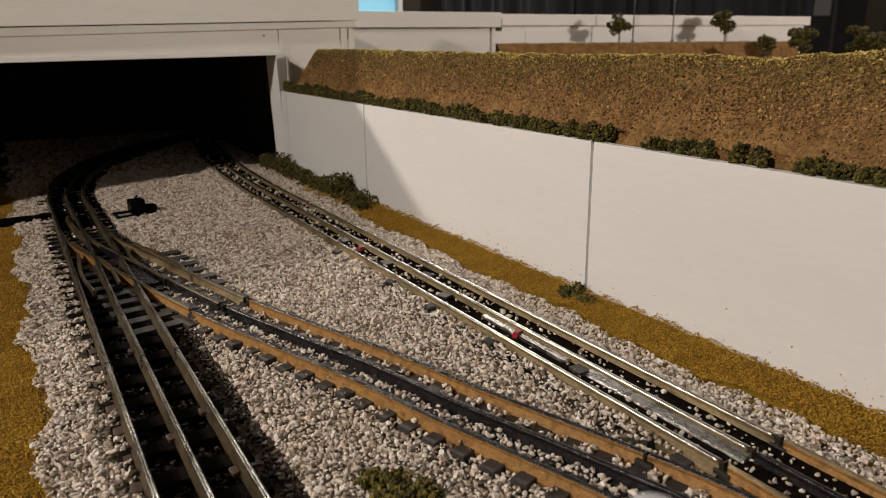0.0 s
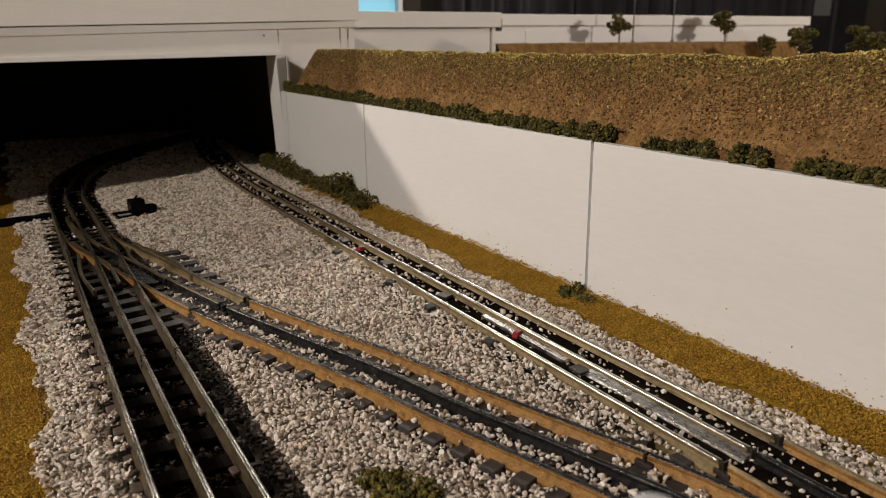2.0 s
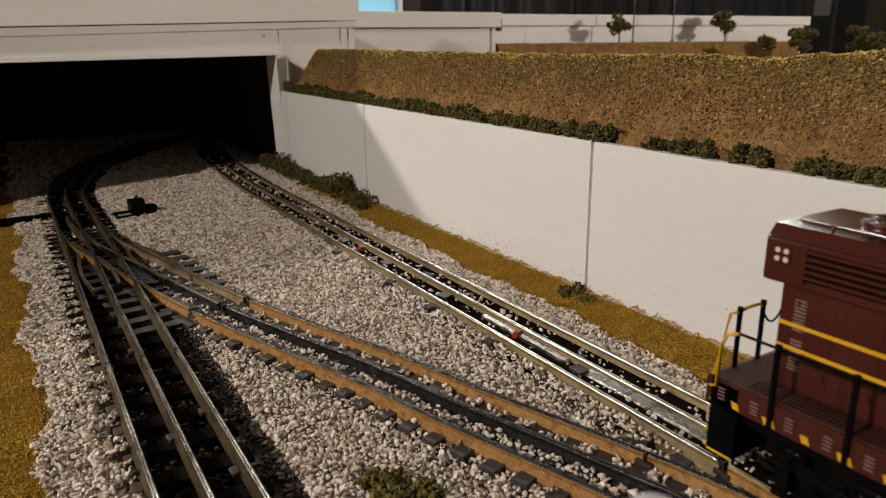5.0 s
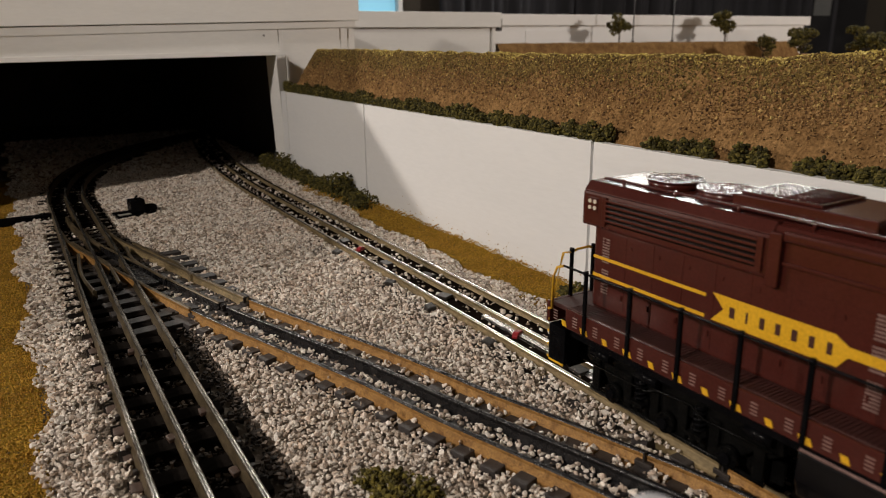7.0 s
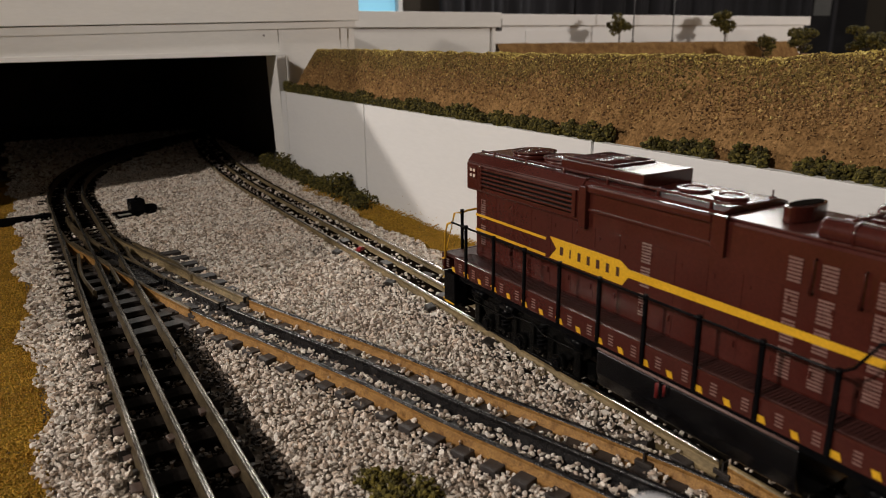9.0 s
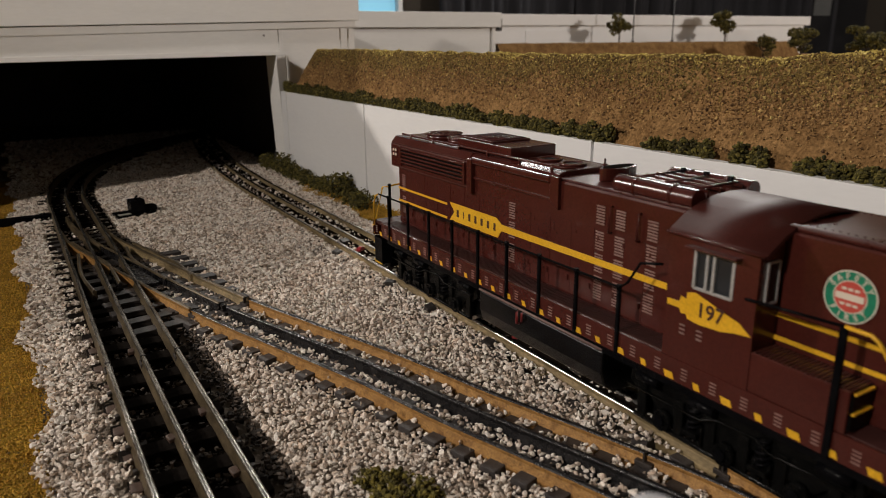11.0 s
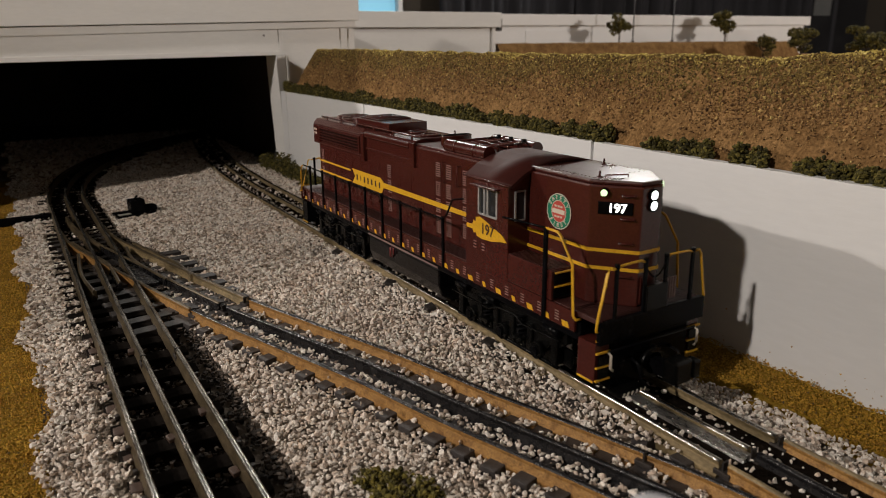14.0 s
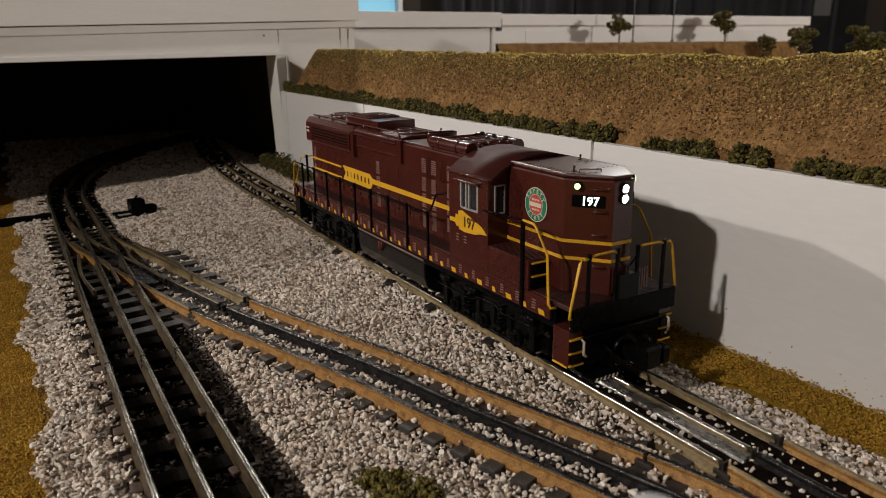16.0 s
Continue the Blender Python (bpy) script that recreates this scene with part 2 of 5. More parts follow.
room_floor = part("floor", box(-4.5, 6.0, -3.0, 3.4, -1.0, -0.95), mottled("grey_room_carpet", (0.05, 0.045, 0.04), (0.09, 0.08, 0.07), 8, 0.95))
tagged(room_floor, "grey carpeted floor of the layout room", "floor", kind="structure")
# room shell added mostly out of view, very dark so that little light bounces
SHELL_DARK = mottled("low_bounce_wall_tan", (0.055, 0.046, 0.036), (0.07, 0.06, 0.047), 3, 0.8, fine=90)
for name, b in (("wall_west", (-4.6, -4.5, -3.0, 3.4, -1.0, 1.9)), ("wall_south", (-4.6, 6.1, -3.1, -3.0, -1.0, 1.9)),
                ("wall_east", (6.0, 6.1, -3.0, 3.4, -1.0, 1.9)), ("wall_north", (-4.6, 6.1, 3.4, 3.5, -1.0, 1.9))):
    tagged(part(name, box(*b), SHELL_DARK), "added wall of the layout room, darkened to hold down bounced light", "wall", kind="structure")
tagged(part("ceiling", box(-4.6, 6.1, -3.1, 3.5, 1.9, 1.95), mottled("low_bounce_ceiling", (0.045, 0.042, 0.038), (0.06, 0.056, 0.05), 3, 0.9)),
       "added ceiling of the layout room, darkened to hold down bounced light", "ceiling", kind="structure")


def heights_sheet(name, xs, ys, height, mat):
    bm = bmesh.new()
    grid = [[bm.verts.new((x, y, height(x, y))) for x in xs] for y in ys]
    for a, c in zip(grid, grid[1:]):
        for k in range(len(xs) - 1):
            f = bm.faces.new((a[k], a[k + 1], c[k + 1], c[k]))
            f.smooth = True
    return part(name, bm, mat)


def wob(x, y, s, k=0.0):
    return noise.noise((x * s, y * s, k))


ground = heights_sheet("ground", [-1.2 + 0.02 * k for k in range(66)], [-1.0 + 0.03 * k for k in range(95)],
                       lambda x, y: -0.0015 + 0.0008 * wob(x, y, 30), BED)
tagged(ground, "flat layout table covered with grey gravel bed", "ground", kind="structure")
tagged(part("table_frame", box(-1.2, 3.4, -1.0, 2.6, -0.10, -0.006), mottled("table_wood", (0.16, 0.1, 0.05), (0.24, 0.16, 0.09), 20, 0.7)),
       "wooden table that carries the layout", "table", kind="structure")

# --- retaining wall of four boards with open joints ---
wall = thing("retaining_wall", "white painted board retaining wall with thin upright joints", "wall", kind="structure")
JOINTS = [-0.9, -0.45, 0.0, 0.3335, 0.6655, 0.8965, 0.9175]
for a, c in zip(JOINTS, JOINTS[1:]):
    bm = box(WALL_X, WALL_X + 0.006, a + 0.0012, c - 0.0012, -0.002, WALL_TOP, 0.0004)
    part("panel", bm, WHITE, wall)
part("backing_board", box(WALL_X + 0.0024, WALL_X + 0.010, -0.9, 0.9175, -0.002, WALL_TOP - 0.003), WHITE, wall)


# --- embankment behind the wall ---
def bank_height(s, y):
    """Height across the bank, s metres behind the wall."""
    rise = 0.0535 + 0.0008 * math.sin(y * 9.0) + 0.0025 * min(1.0, max(0.0, (0.24 - y) / 0.05)) - 0.0022 * math.exp(-((y - 0.255) / 0.02) ** 2)
    k = min(1.0, max(0.0, s / 0.034))
    up = rise * (k ** 0.8 if k < 1 else 1.0)
    if s > 0.034:
        up -= min(0.034, 0.30 * max(0.0, s - 0.042))
    return WALL_TOP - 0.004 + up


def bank_point(s, y):
    if s < 0:
        return WALL_X + 0.0105 + s, y, WALL_TOP - 0.0007 + 0.0007 * wob(s * 4, y, 150, 8)
    end = max(0.0, y - 0.893) / 0.02
    face = min(1.0, s / 0.006) * (1.0 if s < 0.036 else 0.4)
    s2 = s + 0.0035 * wob(s * 2, y, 26) * (1 if s > 0.004 else 0)
    z = bank_height(s2, y) + 0.0016 * wob(s, y, 60, 2) + 0.0008 * wob(s, y, 160, 5)
    z -= 0.034 * min(1.4, end) ** 2
    pit = 0.0017 * wob(s * 1.6, y, 115, 11) + 0.0013 * wob(s * 1.3, y, 260, 13) + 0.0008 * wob(s, y, 520, 15)
    return WALL_X + 0.0105 + max(0.0, s2 + face * pit), y, max(WALL_TOP - 0.0012, z + 0.5 * face * pit)


def bank():
    bm = bmesh.new()
    ss = [-0.0062, -0.003, 0.0] + [0.0012 * k for k in range(1, 32)] + [0.041, 0.05, 0.08, 0.14, 0.3, 0.6]
    ys = [-0.5 + 0.01 * k for k in range(60)] + [0.1 + 0.0019 * k for k in range(433)]
    rows = [[bm.verts.new(bank_point(s, y)) for s in ss] for y in ys]
    for a, c in zip(rows, rows[1:]):
        for k in range(len(ss) - 1):
            f = bm.faces.new((a[k], a[k + 1], c[k + 1], c[k]))
            f.smooth = True
    return bm


embankment = part("embankment", bank(), EARTH)
tagged(embankment, "brown earth embankment with olive turf on its upper slope", "embankment", kind="structure")

# --- bridge over the tunnel mouth, set askew to the tracks ---
BU = Vector((0.955, 0.2966, 0.0))     # along its face
BN = Vector((0.2966, -0.955, 0.0))    # out of its face
B0 = Vector((0.0788, 0.9228, 0.0))    # where the soffit ends over the wall
BM = Matrix((( BU.x, -BN.x, 0, B0.x), (BU.y, -BN.y, 0, B0.y), (0, 0, 1, 0), (0, 0, 0, 1)))
bridge = thing("road_bridge", "white painted wooden road bridge over a dark tunnel mouth", "bridge", BM, kind="structure")
part("girder", box(-1.25, 0.0072, 0.0, 0.02, 0.148, 0.1795, 0.0003), BRIDGE, bridge)
part("end_panel", box(0.0073, 0.129, 0.001, 0.02, 0.096, 0.1875, 0.0006), BRIDGE, bridge)
part("bottom_moulding", box(-0.9, 0.0055, -0.0022, 0.0, 0.148, 0.1535, 0.0008), BRIDGE, bridge)


def sloped(x0, x1, y0, y1, low, high):
    """A long board whose lower edge climbs gently to the right."""
    z = lambda x, h: h + 0.0235 * x
    return bevelled(prism([(x0, z(x0, low)), (x1, z(x1, low)), (x1, z(x1, high)), (x0, z(x0, high))], y0, y1), 0.0009)


part("ledge", sloped(-1.2, 0.132, -0.004, -0.0001, 0.1795, 0.1880), BRIDGE, bridge)
part("parapet", sloped(-1.25, 0.1335, -0.0105, 0.02, 0.1886, 0.255), BRIDGE, bridge)
part("pilaster", box(0.004, 0.0105, -0.0011, 0.001, 0.148, 0.181, 0.0006), BRIDGE, bridge)
part("pilaster", box(0.107, 0.113, -0.0004, 0.001, 0.148, 0.181, 0.0006), BRIDGE, bridge)
part("pilaster", box(0.121, 0.131, -0.0012, 0.001, 0.12, 0.181, 0.0006), BRIDGE, bridge)
# deck underside takes the same shade-dark colour
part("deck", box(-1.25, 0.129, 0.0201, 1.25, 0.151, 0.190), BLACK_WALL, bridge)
part("abutment_post", bevelled(prism([(0.003, -0.002), (0.0115, -0.002), (0.0115, 0.148), (-0.0025, 0.148), (-0.0025, 0.136)], -0.002, 0.02), 0.0005), BRIDGE, bridge)
part("abutment_batten", box(0.013, 0.0165, -0.003, 0.002, 0.095, 0.148, 0.0004), BRIDGE, bridge)

# --- tunnel shell ---
tunnel = thing("tunnel_lining", "tunnel lining behind the bridge, its shade put into near-black boards", "tunnel", kind="structure")
# lining boards carry the tunnel's shade in their colour
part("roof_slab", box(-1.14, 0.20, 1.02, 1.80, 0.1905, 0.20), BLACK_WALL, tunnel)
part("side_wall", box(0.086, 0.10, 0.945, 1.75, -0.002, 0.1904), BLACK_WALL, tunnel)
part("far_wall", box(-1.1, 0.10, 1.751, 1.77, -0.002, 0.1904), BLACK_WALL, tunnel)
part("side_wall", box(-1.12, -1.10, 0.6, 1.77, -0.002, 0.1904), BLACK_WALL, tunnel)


# ================= tracks =================
def offset_path(path, d):
    out = []
    for i, q in enumerate(path):
        a, c = path[max(i - 1, 0)], path[min(i + 1, len(path) - 1)]
        t = Vector((c[0] - a[0], c[1] - a[1])).normalized()
        out.append((q[0] + d * t.y, q[1] - d * t.x))
    return out


RAIL_SHAPE = [(-0.0012, 0.0), (0.0012, 0.0), (0.0022, 0.0040), (0.0020, 0.0048), (0.0009, 0.0084)] + \
             [(0.0013 * math.cos(radians(a)), 0.0097 + 0.0013 * math.sin(radians(a))) for a in (-40, -10, 20, 45, 62, 76, 90, 104, 118, 135, 160, 190, 220)] + \
             [(-0.0009, 0.0084), (-0.0020, 0.0048), (-0.0022, 0.0040)]


def rail_mesh(path, drop=0.0, head=1, shape=RAIL_SHAPE):
    """A rail along a line; the top of its head takes a material of its own."""
    bm = bmesh.new()
    rings = []
    for i, q in enumerate(path):
        a, c = path[max(i - 1, 0)], path[min(i + 1, len(path) - 1)]
        t = Vector((c[0] - a[0], c[1] - a[1])).normalized()
        rings.append([bm.verts.new((q[0] + s * t.y, q[1] - s * t.x, z - drop)) for s, z in shape])
    n = len(shape)
    for a, c in zip(rings, rings[1:]):
        for k in range(n):
            f = bm.faces.new((a[k], a[(k + 1) % n], c[(k + 1) % n], c[k]))
            low = min(shape[k][1], shape[(k + 1) % n][1])
            f.material_index, f.smooth = (head if low > 0.0100 else 0), low > 0.0085
    bm.faces.new(rings[0])
    bm.faces.new(rings[-1][::-1])
    bmesh.ops.recalc_face_normals(bm, faces=bm.faces)
    return bm


def spline(knots, n=10):
    """A smooth line through the knots."""
    k = [knots[0], *knots, knots[-1]]
    out = []
    for p0, p1, p2, p3 in zip(k, k[1:], k[2:], k[3:]):
        for j in range(n):
            t = j / n
            out.append(tuple(0.5 * (2 * p1[i] + (p2[i] - p0[i]) * t + (2 * p0[i] - 5 * p1[i] + 4 * p2[i] - p3[i]) * t * t
                                    + (3 * p1[i] - p0[i] - 3 * p2[i] + p3[i]) * t ** 3) for i in (0, 1)))
    return out + [tuple(knots[-1])]


def clipped(path, y0, y1):
    return [q for q in path if y0 <= q[1] <= y1]


CURVE = [(-0.1875 + 0.62 * (1 - math.cos(a)), 0.83 + 0.62 * math.sin(a)) for a in [0.04 * k for k in range(1, 29)]]

def main_x(y):
    """The right-hand track bears gently away as it nears the tunnel."""
    return max(0.0, y - 0.72) ** 2 / 5.6


MAIN_A = [(main_x(1.30 - 0.02 * k), 1.30 - 0.02 * k) for k in range(100)]      # far end first
MAIN_B = CURVE[::-1] + [(-0.1875, 0.83 - 0.06 * k) for k in range(24)]
BRANCH = spline([(-0.1872, 0.705), (-0.1835, 0.64), (-0.1676, 0.5664), (-0.1335, 0.4299), (-0.1128, 0.3640), (-0.0915, 0.3005), (-0.0768, 0.2465),
                 (-0.0675, 0.2165), (-0.0600, 0.1923), (-0.0515, 0.1640), (-0.0435, 0.1330), (-0.025, 0.03), (-0.01, -0.1), (-0.0005, -0.25)])


def along(path, step):
    """Places and headings at even steps along a line."""
    out, left = [], step * 0.5
    for a, c in zip(path, path[1:]):
        d = Vector((c[0] - a[0], c[1] - a[1]))
        n = d.length
        while left <= n:
            q = Vector(a) + d * (left / n)
            out.append((q.x, q.y, math.atan2(-d.x, d.y)))
            left += step
        left -= n
    return out


def tie_mesh(half, w=0.0044, mat=TIE):
    return mesh_of("tie", box(-half, half, -w, w, -0.001, 0.0053, 0.0005), mat)


def track(name, label, path, runs, ties, half=0.0255, step=0.0205, drop=0.0, shape=RAIL_SHAPE, tie_mat=TIE, sink=0.0, far_half=None):
    """runs: stretches (from y, to y, materials of the outer rails, of the middle rail, and of the left rail where it differs)."""
    t = thing(name, label, "railway track", kind="structure")
    for d in (-GAUGE, 0.0, GAUGE):
        rail = offset_path(path, d)
        for y0, y1, outer, middle, *left in runs:
            cut = clipped(rail, y0, y1)
            if len(cut) > 1:
                part("rail" if d else "middle_rail", rail_mesh(cut, drop, 1, shape), middle if not d else left[0] if left and d > 0 else outer, t)
    if ties is not None:
        for x, y, a, me in [(*q, m) for y0, y1, s, m in ((lo, hi, s, tie_mesh(far_half if far_half and lo > 0.4 else half, w, tie_mat)) for lo, hi, s, w in ties) for q in along(path, s)
                            if y0 < q[1] < y1]:
            if y < 1.25:
                ob = new("tie", me)
                ob.matrix_world = pose(x, y, -0.0002 + random.uniform(-0.0004, 0.0004) - drop - sink, 0, random.uniform(-1, 1), math.degrees(a) + random.uniform(-2, 2))
                ob.parent = t
    return t


def finer(path, step=0.002):
    out = []
    for a, c in zip(path, path[1:]):
        n = max(1, int(math.hypot(c[0] - a[0], c[1] - a[1]) / step))
        out += [(a[0] + (c[0] - a[0]) * k / n, a[1] + (c[1] - a[1]) * k / n) for k in range(n)]
    return out + [path[-1]]


# stretches of ties: from y, to y, spacing, half width
TIES_A = [(-0.2, 1.25, 0.0205, 0.0044)]
TIES_B = [(-0.2, 0.445, 0.0240, 0.0050), (0.445, 1.25, 0.0163, 0.0045)]
TIES_C = [(-0.2, 1.25, 0.0151, 0.0038)]
main_a = track("track_main", "three-rail model track with polished rail heads in gravel", [(main_x(1.30 - 0.004 * k), 1.30 - 0.004 * k) for k in range(475)],
               [(0.1505, 9, [RAIL_OLIVE, RAIL_SHINY], [RAIL_OLIVE, RAIL_SHINY]), (-9, 0.1495, [RAIL_RUST, RAIL_OLIVE], [RAIL_BLACK, RAIL_BLACK])], TIES_A, 0.0235)
main_b = track("track_left", "three-rail model track with dull aged rails curving into a tunnel", MAIN_B, [(-9, 9, [RAIL_AGED, RAIL_WORN], [RAIL_AGED, RAIL_WORN])], TIES_B, 0.0236, tie_mat=TIE_BLACK, sink=0.0012, far_half=0.0280)
branch = track("track_branch", "three-rail branch track with rusty rails and dark ties", finer(BRANCH[4:]),
               [(0.4290, 9, [RAIL_OLIVE, RAIL_AGED], [RAIL_BLACK, RAIL_AGED], [RAIL_RUST, RAIL_AGED]), (-9, 0.4285, [RAIL_RUST, RAIL_BLACK], [RAIL_BLACK, RAIL_BLACK])], TIES_C, drop=0.0003)
# near-black bed under the rails
ROADBED = mottled("plain_black_roadbed", (0.005, 0.004, 0.0035), (0.016, 0.012, 0.009), 160, 0.95, fine=700, depth=0.0015)
ROADBED.node_tree.nodes["Principled BSDF"].inputs["Specular IOR Level"].default_value = 0.0
part("roadbed", prism(offset_path(MAIN_A[:91], GAUGE - 0.0006) + offset_path(MAIN_A[:91], -GAUGE + 0.0006)[::-1], 0.0, 0.0064, "z"), ROADBED, main_a, "black bed between the rails")
part("roadbed", box(-0.1875 - GAUGE + 0.0004, -0.1875 + GAUGE + 0.0045, -0.5, 0.820, -0.001, 0.0006, 0.0003), ROADBED, main_b, "black bed between the rails")
part("nail_head", disc((-0.0175, -0.0002, 0.1722), (0, -1, 0), 0.0012, 0.0004, 12), BLACK_WALL, bridge)
for y in (0.2380, 0.2617, 0.2844, 0.3105, 0.3337, 0.3575, 0.3818, 0.4076, 0.4244):
    ob = part("tie_end", box(-0.0022, 0.0026, -0.0036, 0.0036, 0.0, 0.0046, 0.0006), TIE_BROWN, main_b, "brown tie end beside the rail")
    ob.matrix_world = pose(-0.2082 + random.uniform(-0.0006, 0.0006), y, random.uniform(-0.0004, 0.0004), random.uniform(-4, 4), random.uniform(-6, 3), random.uniform(-5, 5))
for x, y in ((-0.1902, 0.3945), (-0.1900, 0.2905), (-0.1732, 0.3065), (-0.1905, 0.2210), (-0.1735, 0.2520)):
    ob = part("rail_clip", box(-0.0014, 0.0018, -0.0028, 0.0028, 0.0040, 0.0060, 0.0006), TIE_BROWN, main_b, "brown plastic clip on the rail foot")
    ob.matrix_world = pose(x, y, 0, 0, random.uniform(-12, 2), random.uniform(-8, 8))


# ================= far side of the layout and the room =================
tagged(part("upper_terrain", box(0.65, 2.35, 0.3, 1.7, -0.006, 0.098), EARTH), "brown upper level of the layout beyond the embankment", "terrain", kind="structure")
approach = thing("approach_parapet", "white painted parapet wall beyond the bridge", "parapet", kind="structure")
part("wall_body", box(0.262, 0.540, 1.102, 1.125, 0.10, 0.184, 0.0008), BRIDGE, approach)
part("cap", box(0.258, 0.549, 1.092, 1.127, 0.1845, 0.2095, 0.001), BRIDGE, approach)
part("end_batten", box(0.534, 0.5415, 1.0985, 1.1018, 0.12, 0.184, 0.0005), BRIDGE, approach)
part("bracket", bevelled(box(0.5495, 0.556, 1.100, 1.115, 0.178, 0.199), 0.0015), TIE, approach)

far_wall = thing("far_parapet", "white painted far wall with a capped top edge", "wall", kind="structure")
part("wall_body", box(0.80, 2.20, 1.60, 1.63, 0.09, 0.197, 0.001), WHITE, far_wall)
part("cap", box(0.78, 2.22, 1.590, 1.635, 0.1973, 0.226, 0.0015), WHITE, far_wall)
for x in (0.99, 1.80):
    part("panel_frame", box(x, x + 0.22, 1.5965, 1.6, 0.14, 0.185, 0.0008), WHITE, far_wall)


def low_bank():
    def top(x, y):
        front = min(1.0, max(0.0, (y - 1.40) / 0.03))
        end = min(1.0, max(0.0, (1.93 - x) / 0.03))
        return 0.096 + (0.057 - 0.006 * (x - 0.85) / 1.1) * front * end + 0.002 * wob(x, y, 14)
    return heights_sheet("far_bank", [0.78 + 0.02 * k for k in range(62)], [1.38 + 0.01 * k for k in range(23)], top, EARTH)


tagged(low_bank(), "low brown earth bank before the far wall", "embankment", kind="structure")
BARK = mottled("dark_bark", (0.03, 0.02, 0.012), (0.07, 0.05, 0.03), 300, 0.9)


def tree(place, h, w, seed, low=0.16):
    t = thing("model_tree", "small model tree with a rough dark green foam crown", "tree", pose(*place), "model trees")
    rng = np.random.default_rng(seed)
    bm = rod([(0, 0, 0), (0.01 * h, 0, h * 0.25), (-0.01 * h, 0.01 * h, h * 0.6)], h * 0.025, 6)
    for a in range(4):
        ang = a * 1.6 + seed
        add_rod(bm, [(0, 0, h * 0.3), (0.5 * w * math.cos(ang) * 0.6, 0.5 * w * math.sin(ang) * 0.6, h * (0.5 + 0.1 * (a % 2)))], h * 0.012, 5)
    part("trunk", bm, BARK, t)
    out, size = [], []
    blobs = [(rng.uniform(-0.32, 0.32), rng.uniform(-0.3, 0.3), rng.uniform(low + 0.12, 0.86)) for _ in range(9)]
    for k in range(700):
        bx, by, bz = blobs[k % 9]
        v = rng.normal(size=3)
        v *= rng.uniform(0.5, 1) / np.linalg.norm(v)
        out.append((w * (bx + 0.24 * v[0]), w * (by + 0.24 * v[1]), h * (bz + 0.13 * v[2])))
        size.append(rng.uniform(0.02, 0.05) * w)
    crown = new("crown", scatter_mesh("crown", np.array(out), np.array(size), LEAF, 0.9, 0.45, seed))
    crown.parent = t


for (x, y, z), h, w, s in (((1.232, 1.50, 0.1495), 0.082, 0.066, 1), ((1.665, 1.50, 0.147), 0.105, 0.090, 2), ((1.575, 1.30, 0.0975), 0.080, 0.062, 3),
                           ((1.745, 1.30, 0.0975), 0.090, 0.085, 4), ((2.075, 1.30, 0.0975), 0.100, 0.125, 5)):
    tree((x, y, z), h, w, s)
POLE = mottled("dark_grey_pole", (0.03, 0.03, 0.035), (0.06, 0.06, 0.07), 200, 0.6)
for x, h in ((1.283, 0.16), (1.438, 0.115)):
    t = thing("street_lamp", "thin dark model lamp post on the far bank", "lamp post", pose(x, 1.5, 0.1475), "far lamp posts")
    part("pole", rod([(0, 0, 0), (0, 0, h)], 0.0016, 8), POLE, t)
    part("base", bevelled(disc((0, 0, 0), (0, 0, 1), 0.0045, 0.008, 12), 0.001), POLE, t)
    part("arm", rod([(0, 0, h), (0, -0.012, h + 0.006), (0, -0.026, h + 0.006)], 0.0011, 6), POLE, t)
    part("lamp_head", bevelled(box(-0.004, 0.004, -0.040, -0.024, h + 0.003, h + 0.008), 0.0015), POLE, t)

# --- the room behind ---
DRAPE = mottled("charcoal_curtain", (0.012, 0.012, 0.015), (0.035, 0.035, 0.042), 6, 0.95, stretch=(5, 1, 0.3))


def curtain(x0, x1, y):
    bm = bmesh.new()
    n = int((x1 - x0) / 0.012)
    cols = []
    for k in range(n + 1):
        x = x0 + (x1 - x0) * k / n
        d = 0.035 * math.sin(x * 34) + 0.02 * math.sin(x * 71 + 1)
        cols.append([bm.verts.new((x, y + d, z)) for z in (-0.93, 1.42)])
    for a, c in zip(cols, cols[1:]):
        f = bm.faces.new((a[0], c[0], c[1], a[1]))
        f.smooth = True
    return bm


for a, c in ((1.72, 2.55), (2.6, 3.5), (3.55, 4.72)):
    ob = part("curtain", curtain(a, c, 3.25), DRAPE)
    so = ob.modifiers.new("thickness", "SOLIDIFY")
    so.thickness = 0.004
    tagged(ob, "dark charcoal curtain hanging in heavy folds", "curtain", "room curtains")
SCREEN = plain("blue_daylight_pane", (0.16, 0.42, 0.56), 0.4, glow=0.75)
win = thing("window_1", "window with pale blue light behind the layout", "window", kind="structure")
part("pane", box(1.22, 1.53, 3.385, 3.39, 0.30, 0.95), SCREEN, win)
part("frame", box(1.535, 1.56, 3.36, 3.3995, 0.25, 1.0, 0.003), WHITE, win)
part("frame", box(1.19, 1.215, 3.36, 3.3995, 0.25, 1.0, 0.003), WHITE, win)
part("sill", box(1.19, 1.56, 3.34, 3.3995, 0.25, 0.298, 0.003), WHITE, win)
door = thing("door_1", "dark door with a grey glazed panel", "door", kind="structure")
DOOR = mottled("black_door_paint", (0.01, 0.01, 0.012), (0.022, 0.022, 0.025), 6, 0.6)
part("leaf", box(4.74, 5.62, 3.34, 3.38, -0.95, 1.1, 0.004), DOOR, door)
part("glass_panel", box(4.93, 5.13, 3.33, 3.3395, 0.30, 0.62, 0.002), mottled("grey_glass", (0.16, 0.17, 0.17), (0.22, 0.22, 0.22), 4, 0.4), door)
